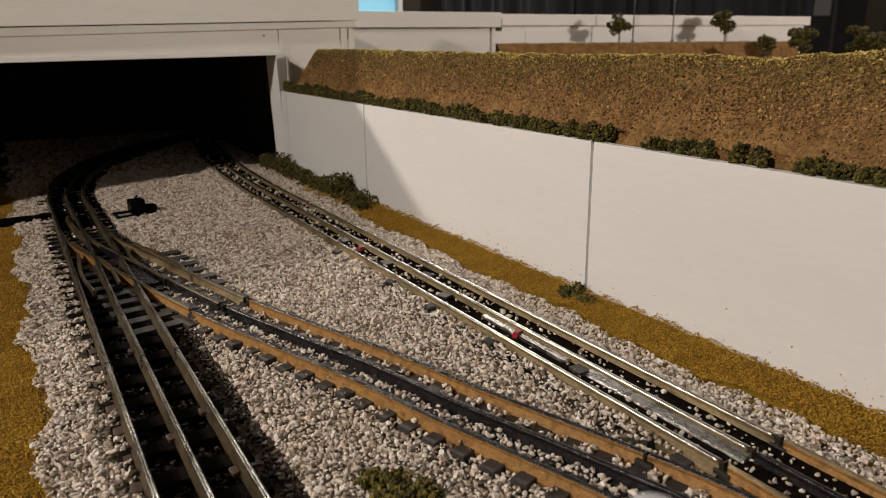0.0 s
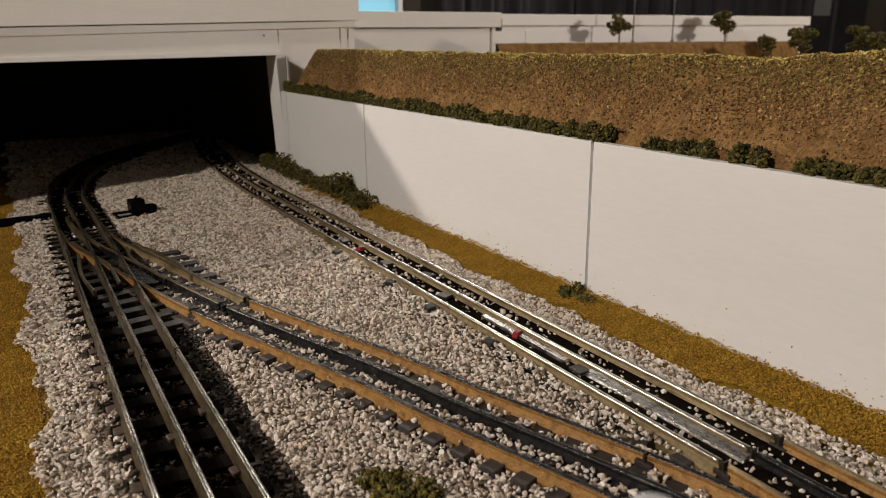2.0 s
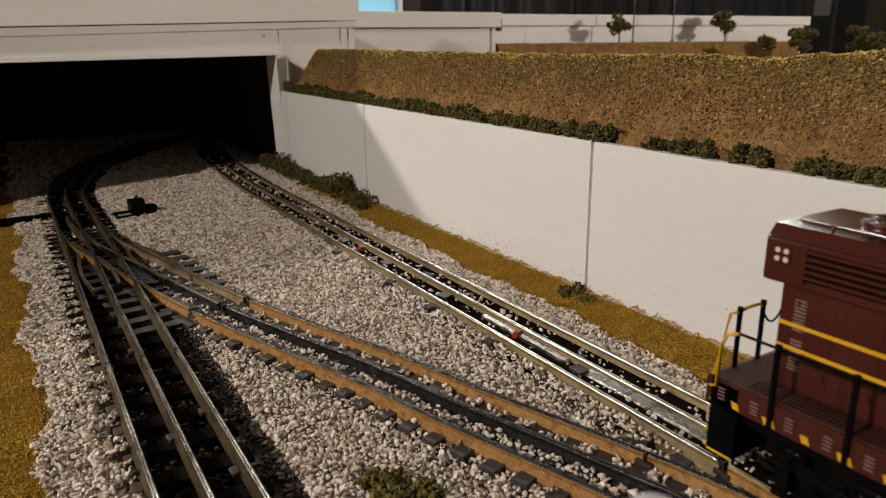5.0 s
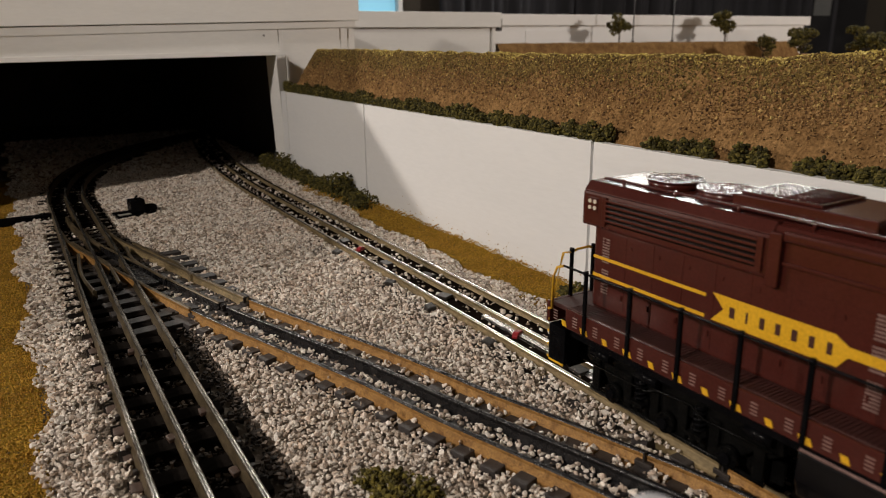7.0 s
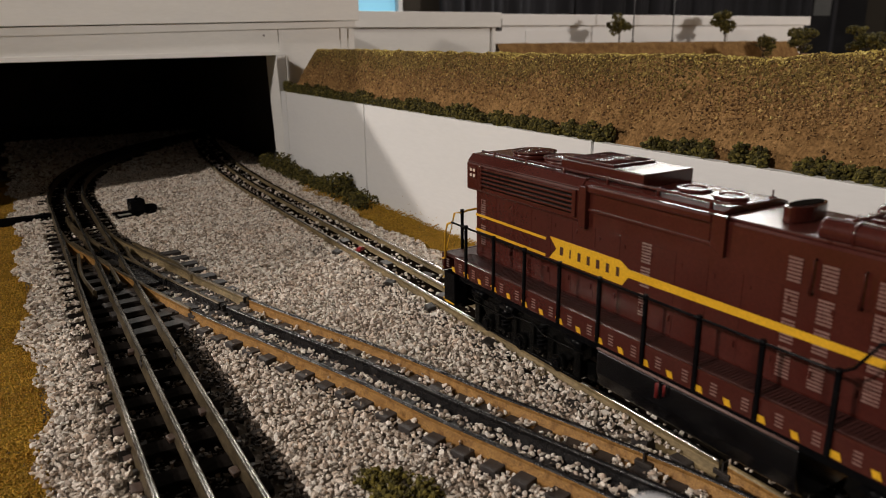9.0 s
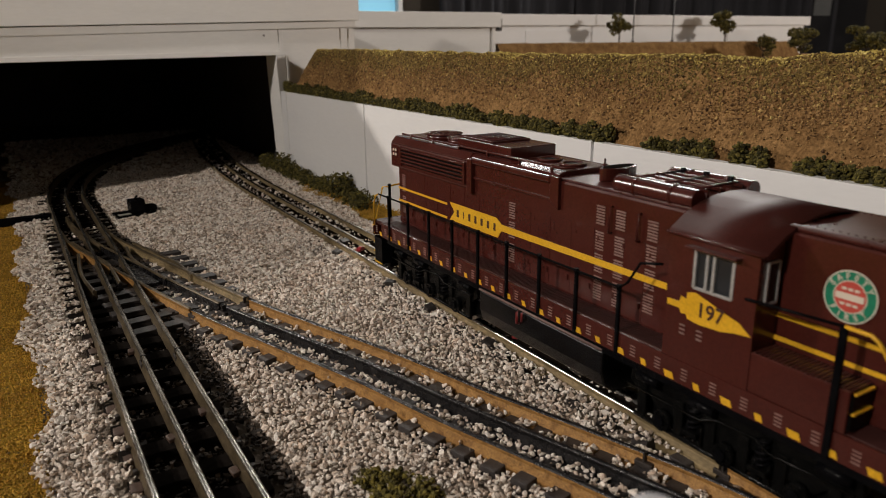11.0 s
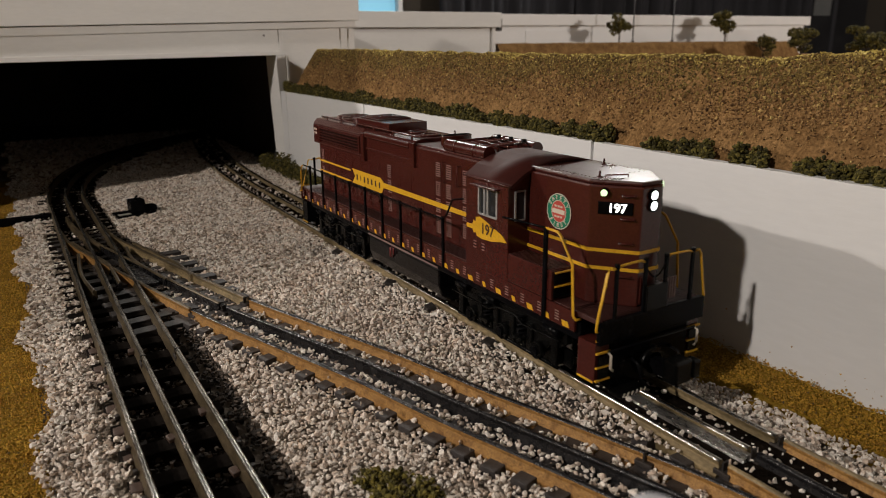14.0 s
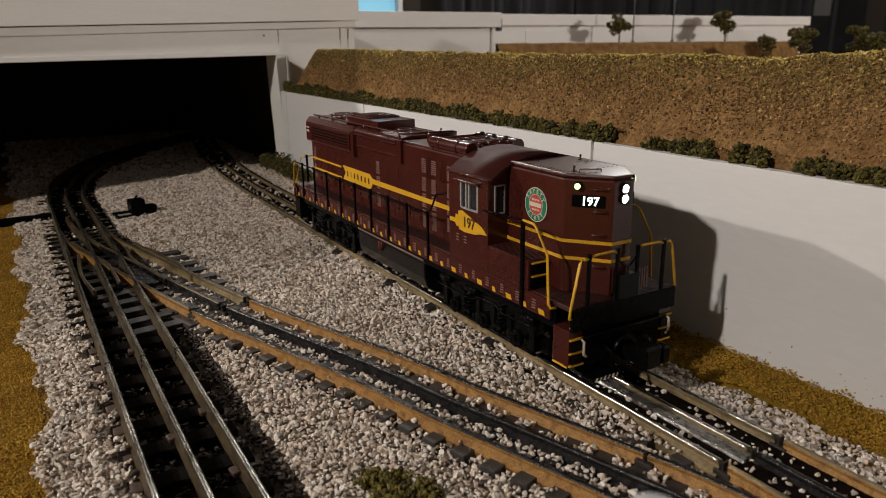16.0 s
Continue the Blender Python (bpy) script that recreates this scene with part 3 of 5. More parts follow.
part("stile", box(4.86, 4.90, 3.328, 3.3395, -0.9, 1.05, 0.002), POLE, door)
part("stile", box(5.17, 5.21, 3.328, 3.3395, -0.9, 1.05, 0.002), POLE, door)


# ================= gravel, turf and plants =================
def near(pts, path):
    """Distance of each point from a line, and whether it lies on the line's right."""
    q = np.array(path)
    best, side = np.full(len(pts), 9.0), np.zeros(len(pts))
    for a, c in zip(q, q[1:]):
        d = c - a
        n2 = d @ d
        t = np.clip(((pts - a) @ d) / n2, 0, 1)
        off = pts - (a + t[:, None] * d)
        r = np.hypot(off[:, 0], off[:, 1])
        hit = r < best
        best[hit] = r[hit]
        side[hit] = np.sign(d[0] * off[:, 1] - d[1] * off[:, 0])[hit]
    return best, side


def jittered(x0, x1, y0, y1, step, seed):
    rng = np.random.default_rng(seed)
    gx, gy = np.meshgrid(np.arange(x0, x1, step), np.arange(y0, y1, step))
    pts = np.stack([gx.ravel(), gy.ravel()], -1)
    return pts + rng.uniform(-0.62, 0.62, pts.shape) * step, rng


def edge_wave(y, k):
    return 0.004 * np.sin(y * 37 + k) + 0.0025 * np.sin(y * 91 + 2 * k) + 0.0015 * np.sin(y * 203 + 3 * k)


def on_a_tie(pts, path, half, ties, spare=0.0003):
    spots = [(*q, w + spare) for y0, y1, step, w in ties for q in along(path, step) if y0 < q[1] < y1]
    out = np.zeros(len(pts), bool)
    for x, y, a, w in spots:
        if 0.0 < y < 1.25:
            near_by = np.abs(pts[:, 1] - y) < 0.02
            dx, dy = pts[near_by, 0] - x, pts[near_by, 1] - y
            u, v = dx * math.cos(a) + dy * math.sin(a), -dx * math.sin(a) + dy * math.cos(a)
            out[near_by] |= (np.abs(u) < half) & (np.abs(v) < w)
    return out


def lay_gravel():
    pts, rng = jittered(-0.25, 0.062, 0.075, 1.02, 0.00172, 3)
    far, rng2 = jittered(-0.30, 0.085, 1.02, 1.45, 0.0046, 4)
    size = np.concatenate([0.00060 + 0.00090 * rng.uniform(0, 1, len(pts)) ** 2.0, rng2.uniform(0.0016, 0.0026, len(far))])
    pts = np.concatenate([pts, far])
    wave = edge_wave(pts[:, 1], 0.4)
    keep = (pts[:, 0] > -0.2375 + wave) & (pts[:, 0] < 0.0485 + 0.7 * edge_wave(pts[:, 1], 2.0) + 0.03 * np.clip((pts[:, 1] - 0.62) / 0.1, 0, 1))
    lift = np.full(len(pts), 0.0016)
    chance = np.ones(len(pts))
    dark = np.zeros(len(pts), bool)
    for path, half, how, ties in ((MAIN_A, 0.0235, "covered", TIES_A), (MAIN_B, 0.0280, "sunk", TIES_B), (finer(BRANCH[4:]), 0.0258, "flush", TIES_C)):
        d, side = near(pts, path)
        band = np.abs(d - GAUGE) < 0.0025
        mid = d < 0.0025
        chance[band | mid] = 0.0
        inside = (d < GAUGE) & ~band & ~mid
        tie = on_a_tie(pts, path, half, ties)
        if how == "covered":
            out = (d > GAUGE) & (d < 0.036)
            lift[out] = 0.0016 + 0.0042 * np.clip((0.036 - d[out]) / 0.014, 0, 1)
            chance[inside] *= 0.13
            lift[inside] = 0.0060
        elif how == "flush":
            chance[tie] *= np.where((d < 0.0085) & (side < 0), 0.45, 0.04)[tie]
            lift[d < 0.031] = 0.0020
            lift[inside] = 0.0042
            lift[tie] = 0.0052
        else:
            # low near-black stones between the rails and in a band right of them
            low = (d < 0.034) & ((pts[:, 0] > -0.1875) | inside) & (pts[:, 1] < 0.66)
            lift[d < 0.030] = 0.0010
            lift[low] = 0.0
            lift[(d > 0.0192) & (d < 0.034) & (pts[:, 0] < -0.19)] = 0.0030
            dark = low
            chance[inside] *= 0.4
            chance[tie] *= 0.03
    for k in range(9):
        u, v = pts[:, 0] + 0.166 - 0.0022 * k, pts[:, 1] - 0.580 + 0.0190 * k
        u, v = 0.9925 * u + 0.1219 * v, -0.1219 * u + 0.9925 * v
        chance[(np.abs(u) < 0.040) & (np.abs(v) < 0.0052)] *= 0.05
    keep &= rng.uniform(0, 1, len(pts)) < chance
    n = pts[keep]
    z = np.array([0.0011 * wob(x, y, 38) + 0.0008 * wob(x, y, 130, 3) for x, y in n]) + 0.0008 + lift[keep] + rng.uniform(-0.0005, 0.0008, len(n))
    xyz, size, dark = np.column_stack([n, z]), size[keep], dark[keep]
    close = xyz[:, 1] < 0.46
    for which, seed, chips in ((close & ~dark, 5, False), (~close & ~dark, 7, True)):
        me = scatter_mesh("gravel", xyz[which], size[which] * (1.04 if chips else 1.03), GRAVEL, 0.85, 0.42, seed, chips=chips)
        tagged(new("gravel", me), "light grey crushed stone ballast round the tracks", "gravel", kind="stuff")
    me = scatter_mesh("dark_gravel", xyz[dark], size[dark], GRAVEL_DARK, 0.8, 0.2, 6, chips=True)
    tagged(new("dark_gravel", me), "near-black ballast between the rails of the aged track and right of them", "gravel", kind="stuff")


lay_gravel()


def lay_turf(name, label, pts, rng, z, lo, hi, mat, seed):
    me = scatter_mesh(name, np.column_stack([pts, z]), rng.uniform(lo, hi, len(pts)), mat, 0.9, 0.4, seed, crumbs=True)
    tagged(new(name, me), label, "grass", kind="stuff")


pts, rng = jittered(0.036, 0.0779, 0.08, 0.90, 0.00092, 11)
lip = 0.0505 + 0.7 * edge_wave(pts[:, 1], 2.0)
pts = pts[(pts[:, 0] > lip) & (pts[:, 1] < 0.80)]
rise = np.clip((pts[:, 0] - 0.048) / 0.03, 0, 1)
pile = np.array([(0.7 + 0.7 * wob(0.0, y, 110, 7) + 0.5 * wob(0.0, y, 300, 8)) for y in pts[:, 1]]) * 0.0036 * np.clip((pts[:, 0] - 0.064) / 0.0135, 0, 1) ** 1.5
z = 0.0022 + 0.0030 * rise + pile + np.array([0.0016 * wob(x, y, 70) for x, y in pts]) + rng.uniform(0, 0.0012, len(pts))
lay_turf("grass_strip", "mustard yellow ground foam strip along the wall foot", pts, rng, z, 0.00030, 0.00072, TURF, 12)
turf_base = heights_sheet("turf_base", [0.046 + 0.004 * k for k in range(9)], [0.0 + 0.01 * k for k in range(90)],
                          lambda x, y: -0.0014 + 0.0056 * min(1, max(0, (x - 0.048) / 0.03)) + (0.7 + 0.7 * wob(0.0, y, 110, 7) + 0.5 * wob(0.0, y, 300, 8)) * 0.0028 * min(1, max(0, (x - 0.064) / 0.0135)) ** 1.5 + 0.001 * wob(x, y, 60), TURF_BED)
tagged(turf_base, "mustard turf ground along the wall foot", "grass", kind="structure")

pts, rng = jittered(-0.31, -0.228, 0.20, 1.0, 0.0011, 13)
pts = pts[(pts[:, 0] < -0.2365 + edge_wave(pts[:, 1], 0.4) + rng.uniform(-0.001, 0.005, len(pts))) & (pts[:, 0] > -0.33) & (np.abs(pts[:, 1] - 0.81) > 0.012)]
z = 0.0006 + np.array([0.0012 * wob(x, y, 50) for x, y in pts]) + rng.uniform(0, 0.0008, len(pts))
lay_turf("grass_verge", "mustard yellow ground foam beside the left track", pts, rng, z, 0.00032, 0.00075, TURF, 14)
verge = heights_sheet("verge", [-1.19 + 0.03 * k for k in range(32)] + [-0.246, -0.236], [-0.9 + 0.03 * k for k in range(66)],
                      lambda x, y: -0.0002 + 0.0009 * wob(x, y, 40), TURF_BED)
tagged(verge, "mustard yellow turf beside the left track", "grass", kind="structure")


rng = np.random.default_rng(31)
spots = np.column_stack([np.full(170, WALL_X - 0.0002), rng.uniform(0.12, 0.60, 170), 0.006 + np.abs(rng.normal(0, 0.008, 170))])
ob = new("wall_crumbs", scatter_mesh("wall_crumbs", spots, rng.uniform(0.0002, 0.0006, 170), TURF, 0.9, 0.4, 32, crumbs=True))
tagged(ob, "stray mustard turf crumbs stuck to the white wall", "grass", kind="stuff")


def bank_turf():
    rng = np.random.default_rng(21)
    out, size = [], []
    while len(out) < 80000:
        s, y = rng.uniform(0.002, 0.045), rng.uniform(0.02, 0.915)
        if rng.uniform() < (0.10 + 0.90 * min(1, max(0, (s - 0.006) / 0.020))) * (0.75 + 0.7 * wob(s * 3, y, 22, 9)):
            x, yy, z = bank_point(s, y)
            out.append((x - 0.0003, yy, z + 0.0004))
            size.append(0.00028 + 0.00085 * rng.uniform() ** 2.4)
    out, size = np.array(out), np.array(size)
    upper = out[:, 2] + 0.006 * np.array([wob(x, y, 18, 4) for x, y in out[:, :2]]) + rng.normal(0, 0.005, len(out)) > 0.136
    for which, mat, label in ((upper, FLECK_OLIVE, "olive turf flecks on the upper embankment"), (~upper, FLECK, "brown earth crumbs on the lower embankment")):
        me = scatter_mesh("bank_turf", out[which], size[which], mat, 1.0, 0.45, 22, crumbs=True)
        tagged(new("bank_turf", me), label, "grass", kind="stuff")
    out, size = [], []
    for k in range(9000):
        s, y = abs(rng.normal(0.0362, 0.0022)), rng.uniform(0.0, 0.91)
        x, yy, z = bank_point(s, y)
        out.append((x, yy, z + rng.uniform(0.0, 0.0011)))
        size.append(rng.uniform(0.0005, 0.0010))
    me = scatter_mesh("bank_crest_grass", np.array(out), np.array(size), FRINGE, 0.9, 0.5, 23, crumbs=True)
    tagged(new("bank_crest_grass", me), "yellow-green grass fringe along the embankment crest", "grass", kind="stuff")


bank_turf()


def bush(place, w, d, h, seed, label, group, mat=LEAF):
    """A clump of crumbled foam: many lumps over a few mounds."""
    rng = np.random.default_rng(seed)
    n = int(180 + 560 * min(1.0, w * h / 0.0004))
    mounds = [(rng.uniform(-0.5, 0.5), rng.uniform(-0.4, 0.4), rng.uniform(0.55, 1.0)) for _ in range(4 + int(w / 0.006))]
    out, size = [], []
    for k in range(n):
        mx, my, mh = mounds[k % len(mounds)]
        v = rng.normal(size=3)
        v /= np.linalg.norm(v)
        r = rng.uniform(0.6, 1.0)
        out.append((w * (mx * 0.8 + 0.22 * r * v[0]), d * (my * 0.8 + 0.3 * r * v[1]), h * max(0.04, mh * (0.5 + 0.5 * r * v[2]))))
        size.append(rng.uniform(0.00045, 0.0011) * (1 + 12 * h))
    me = scatter_mesh("bush", np.array(out), np.array(size), mat, 0.9, 0.45, seed)
    ob = new("bush", me)
    ob.matrix_world = pose(*place, 0, 0, 90)
    return tagged(ob, label, "bush", group)


FOOT, TOP = "dark green foam bush at the foot of the white wall", "dark green foam bush on top of the white wall"
k = 100
for y, w, h in ((0.94, 0.05, 0.013), (0.885, 0.055, 0.017), (0.835, 0.05, 0.013), (0.79, 0.05, 0.012), (0.745, 0.045, 0.014), (0.705, 0.035, 0.021), (0.675, 0.03, 0.014), (0.652, 0.025, 0.011)):
    bush((0.0665, y, 0.0005), w * 1.2, 0.025, h * 1.75, k, FOOT, "bushes at the wall foot")
    k += 1
bush((0.0695, 0.337, 0.002), 0.020, 0.015, 0.0105, k, FOOT, "bushes at the wall foot")
bush((0.0705, 0.322, 0.002), 0.012, 0.010, 0.0065, k + 1, FOOT, "bushes at the wall foot")
rng = np.random.default_rng(5)
y = 0.912
while y > 0.315:
    w = rng.uniform(0.013, 0.024) * (0.6 + y * 0.7)
    bush((WALL_X + 0.0085, y, WALL_TOP - 0.0015), w * 1.2, 0.013, rng.uniform(0.0095, 0.0145) * (0.8 + 0.4 * y), k + 2, TOP, "bushes on the wall top")
    y -= w * 0.82
    k += 1
for y, w, h in ((0.2895, 0.013, 0.0085), (0.2715, 0.010, 0.0095), (0.258, 0.014, 0.009), (0.2315, 0.012, 0.0105), (0.2225, 0.010, 0.009), (0.196, 0.013, 0.008), (0.186, 0.013, 0.0075), (0.174, 0.013, 0.0085), (0.163, 0.014, 0.0075), (0.152, 0.014, 0.008)):
    bush((WALL_X + 0.0085, y, WALL_TOP - 0.0015), w * 1.1, 0.013, h * 1.25, k + 2, TOP, "bushes on the wall top")
    k += 1
bush((-0.1255, 0.214, 0.0), 0.024, 0.022, 0.010, 401, "olive green foam bush lying in the gravel", "", LEAF_PALE)
bush((-0.1135, 0.204, 0.0), 0.016, 0.018, 0.008, 402, "olive green foam bush lying in the gravel", "", LEAF_PALE)


# ================= the locomotive =================
MAROON = mottled("maroon_paint", (0.051, 0.0112, 0.0083), (0.064, 0.0143, 0.0105), 40, 0.22, fine=900, depth=0.00002)
MAROON_DECK = mottled("maroon_tread_plate", (0.036, 0.009, 0.007), (0.050, 0.0125, 0.010), 200, 0.55, fine=1600, depth=0.0003)
YELLOW = mottled("yellow_paint", (0.62, 0.34, 0.012), (0.72, 0.41, 0.018), 60, 0.42, fine=900, depth=0.00002)
BLACK = mottled("satin_black", (0.0022, 0.0022, 0.0028), (0.0045, 0.0045, 0.0052), 120, 0.24, fine=900, depth=0.00004)
SOOT = mottled("dull_black_castings", (0.0022, 0.0022, 0.0022), (0.005, 0.005, 0.0048), 160, 0.22, fine=1100, depth=0.0002)
SLAT = mottled("pale_louver_edges", (0.15, 0.088, 0.078), (0.23, 0.15, 0.135), 300, 0.45, fine=1200, depth=0.00002)
SLAT_DIM = mottled("maroon_louver_edges", (0.16, 0.088, 0.076), (0.25, 0.15, 0.132), 300, 0.4, fine=1200, depth=0.00002)
SILVER = mottled("silver_window_frame", (0.42, 0.42, 0.42), (0.55, 0.55, 0.55), 100, 0.35, 0.5)
GLASS_DARK = plain("dark_cab_glass", (0.02, 0.022, 0.025), 0.06)
INK = plain("brown_lettering", (0.05, 0.015, 0.01), 0.5)
GREEN = mottled("emblem_green", (0.01, 0.16, 0.09), (0.014, 0.2, 0.11), 200, 0.4, depth=0)
RED = mottled("emblem_red", (0.42, 0.06, 0.045), (0.5, 0.08, 0.06), 200, 0.4, depth=0)
PALE = plain("emblem_cream", (0.62, 0.55, 0.46), 0.5)
MAROON_SATIN = mottled("satin_maroon_paint", (0.050, 0.0122, 0.0092), (0.066, 0.016, 0.0122), 60, 0.30, fine=1100, depth=0.00005)
ROOF_MATT = mottled("flat_maroon_roof", (0.044, 0.0105, 0.0082), (0.058, 0.0142, 0.011), 60, 0.55, fine=1100, depth=0.00006)
for m, gloss in ((ROOF_MATT, 0.14), (BLACK, 0.06), (SOOT, 0.14)):
    m.node_tree.nodes["Principled BSDF"].inputs["Specular IOR Level"].default_value = gloss
LAMP_GLOW = plain("headlight_glow", (1.0, 0.98, 0.92), 0.3, glow=3.5)
CLASS_GLOW = plain("marker_lamp_glow", (0.72, 1.0, 0.50), 0.3, glow=1.3)
BOARD_GLOW = plain("number_board_glow", (1.0, 0.97, 0.9), 0.4, glow=3.5)
CHROME = mottled("bright_wheel_tread", (0.4, 0.39, 0.37), (0.55, 0.54, 0.52), 200, 0.3, 1.0)

LY = 0.40                       # the locomotive's middle when it has stopped
loco = thing("locomotive", "maroon model diesel locomotive with yellow stripes and black handrails", "locomotive", pose(0, LY, RAIL_Z))


def ly(y):
    return y - LY


def lbox(name, x0, x1, y0, y1, z0, z1, mat, bevel=0.0004, parent=None, label=""):
    return part(name, box(x0, x1, ly(y0), ly(y1), z0, z1, bevel), mat, parent or loco, label)


def lrod(name, pts, r, mat, parent=None, label="", sides=8):
    return part(name, rod([(x, ly(y), z) for x, y, z in pts], r, sides), mat, parent or loco, label)


def side_plate(name, outline, x, mat, parent, thick=0.00025, label=""):
    """A flat outline of (y, z) on a side that faces the left."""
    return part(name, prism([(ly(a), b) for a, b in outline], x - thick, x, "x"), mat, parent, label)


def side_box(name, y0, y1, z0, z1, x, mat, parent, thick=0.00025, label=""):
    return side_plate(name, [(y0, z0), (y1, z0), (y1, z1), (y0, z1)], x, mat, parent, thick, label)


# --- frame, sills and decks ---
FRONT, REAR = 0.2235, 0.5712
HOOD = 0.0195
lbox("underframe", -0.0296, 0.0296, FRONT + 0.012, REAR - 0.012, 0.0268, 0.0378, BLACK)
for s in (-1, 1):
    a, c = sorted((s * 0.0300, s * 0.0318))
    sill = lbox("side_sill", a, c, 0.2372, 0.5605, 0.0310, 0.0402, MAROON)
    if s < 0:
        y, k = 0.2430, 0
        while y < 0.562:
            w = 0.0021 if k % 2 == 0 else 0.0013
            side_plate("step_mark", [(y - w - 0.0004, 0.0318), (y + w - 0.0004, 0.0318), (y + w + 0.0005, 0.0343), (y - w + 0.0005, 0.0343)], -0.0318, YELLOW, sill, 0.0002, "yellow square on the side sill")
            for j in range(4):
                side_box("vent_slot", y + 0.0045, y + 0.0072, 0.0332 + 0.0013 * j, 0.0337 + 0.0013 * j, -0.0318, SLAT_DIM, sill, 0.0002)
            y += 0.01272
            k += 1
lbox("walkway", -0.0300, 0.0300, FRONT, REAR, 0.0380, 0.0403, MAROON_DECK)
lbox("front_sheet", -0.0318, 0.0318, FRONT - 0.0022, FRONT, 0.0300, 0.0403, BLACK)
lbox("rear_sheet", -0.0318, 0.0318, REAR, REAR + 0.0022, 0.0300, 0.0403, MAROON)


def tread(x0, x1, y0, y1, z, parent):
    """Raised bars of a tread plate."""
    bm = bmesh.new()
    n = int((y1 - y0) / 0.0016)
    for k in range(n):
        y = ly(y0 + (k + 0.5) * (y1 - y0) / n)
        add_box(bm, x0, x1, y - 0.00035, y + 0.00035, z, z + 0.00025)
    return part("tread_plate", bm, MAROON_DECK, parent)


tread(-0.0296, -0.0198, 0.325, 0.560, 0.0403, loco)
tread(-0.0296, 0.0296, 0.2240, 0.2425, 0.0403, loco)

# --- long hood ---
hood = lbox("long_hood", -HOOD, HOOD, 0.3236, 0.5575, 0.0404, 0.0925, MAROON, 0.0012)
roof = part("hood_roof", bevelled(prism([(-HOOD, 0.0925), (HOOD, 0.0925), (HOOD - 0.0015, 0.0945), (HOOD - 0.006, 0.0957), (-HOOD + 0.006, 0.0957), (-HOOD + 0.0015, 0.0945)], ly(0.402), ly(0.5575)), 0.0005), MAROON, hood)
lbox("low_roof", -HOOD + 0.001, HOOD - 0.001, 0.3236, 0.4015, 0.0925, 0.0935, MAROON_SATIN, 0.0003, hood)
# radiator section at the rear, proud of the sides
lbox("radiator_band", -0.0213, 0.0213, 0.4735, 0.5640, 0.0765, 0.0915, MAROON, 0.0012, hood)
part("radiator_top", bevelled(prism([(-0.0213, 0.0915), (0.0213, 0.0915), (0.0180, 0.0955), (-0.0180, 0.0955)], ly(0.4735), ly(0.5635)), 0.0006), MAROON, hood)
lbox("shutter_recess", -0.0216, -0.0212, 0.4775, 0.5490, 0.0795, 0.0897, SOOT, 0, hood)
for k in range(5):
    z = 0.0804 + 0.0021 * k
    lbox("shutter_slat", -0.0226, -0.0212, 0.4775, 0.5490, z, z + 0.0009, MAROON, 0.0001, hood)
for y in (0.4765, 0.5500):
    lbox("shutter_frame", -0.0224, -0.0212, y - 0.0012, y + 0.0012, 0.0785, 0.0905, MAROON, 0.0002, hood)
marks = lbox("marker_panel", -0.0217, -0.0212, 0.5545, 0.5605, 0.0832, 0.0892, MAROON, 0.0002, hood)
for y, z in ((0.5560, 0.0848), (0.5560, 0.0876), (0.5590, 0.0848), (0.5590, 0.0876)):
    part("marker_dot", disc((-0.0217, ly(y), z), (-1, 0, 0), 0.0009, 0.0003, 12), PALE, marks, "small pale marker dot")
lbox("bracket", -0.0222, -0.0190, 0.4690, 0.4735, 0.0745, 0.0930, MAROON, 0.0005, hood)
# long intake box under the roof edge
lbox("intake_hood", -0.0218, -0.0190, 0.4045, 0.4690, 0.0905, 0.0940, MAROON, 0.0010, hood)
lbox("intake_recess", -0.0199, -0.0194, 0.4060, 0.4680, 0.0835, 0.0905, MAROON, 0, hood)
lbox("intake_sill", -0.0206, -0.0194, 0.4045, 0.4690, 0.0822, 0.0835, MAROON, 0.0003, hood)
part("intake_end", bevelled(prism([(ly(0.3985), 0.0790), (ly(0.4045), 0.0822), (ly(0.4045), 0.0940), (ly(0.3985), 0.0940)], -0.0214, -0.0194, "x"), 0.0003), MAROON, hood)


def louvers(y, w, z0, z1, gaps, mat):
    for k in range(int((z1 - z0) / 0.00125)):
        z = z0 + 0.00125 * k
        if any(a < z < b for a, b in gaps):
            continue
        side_box("louver_slat", y - w, y + w, z, z + 0.00062, -HOOD, mat, hood, 0.0004)


louvers(0.4350, 0.0024, 0.0450, 0.0770, [(0.0545, 0.0565), (0.0655, 0.0675)], SLAT)
louvers(0.3722, 0.0024, 0.0440, 0.0868, [(0.0545, 0.056), (0.0645, 0.066), (0.0752, 0.0768)], SLAT_DIM)
louvers(0.3605, 0.0026, 0.0440, 0.0868, [(0.0545, 0.056), (0.0645, 0.066), (0.0752, 0.0768)], SLAT_DIM)
louvers(0.3430, 0.0026, 0.0470, 0.0868, [(0.0545, 0.056), (0.0645, 0.066), (0.0752, 0.0768)], SLAT_DIM)
louvers(0.5500, 0.0020, 0.0480, 0.0740, [(0.0590, 0.061)], SLAT)
for k in range(15):
    y = 0.545 - 0.0148 * k
    side_box("door_panel", y - 0.0064, y + 0.0064, 0.0425, 0.0755, -HOOD, MAROON, hood, 0.00016)
    lbox("door_latch", -0.0203, -0.0194, y - 0.0055, y - 0.0046, 0.0475, 0.0500, MAROON, 0.0002, hood)
    lbox("hinge", -0.0200, -0.0194, y + 0.0050, y + 0.0060, 0.0705, 0.0722, MAROON, 0.0001, hood)
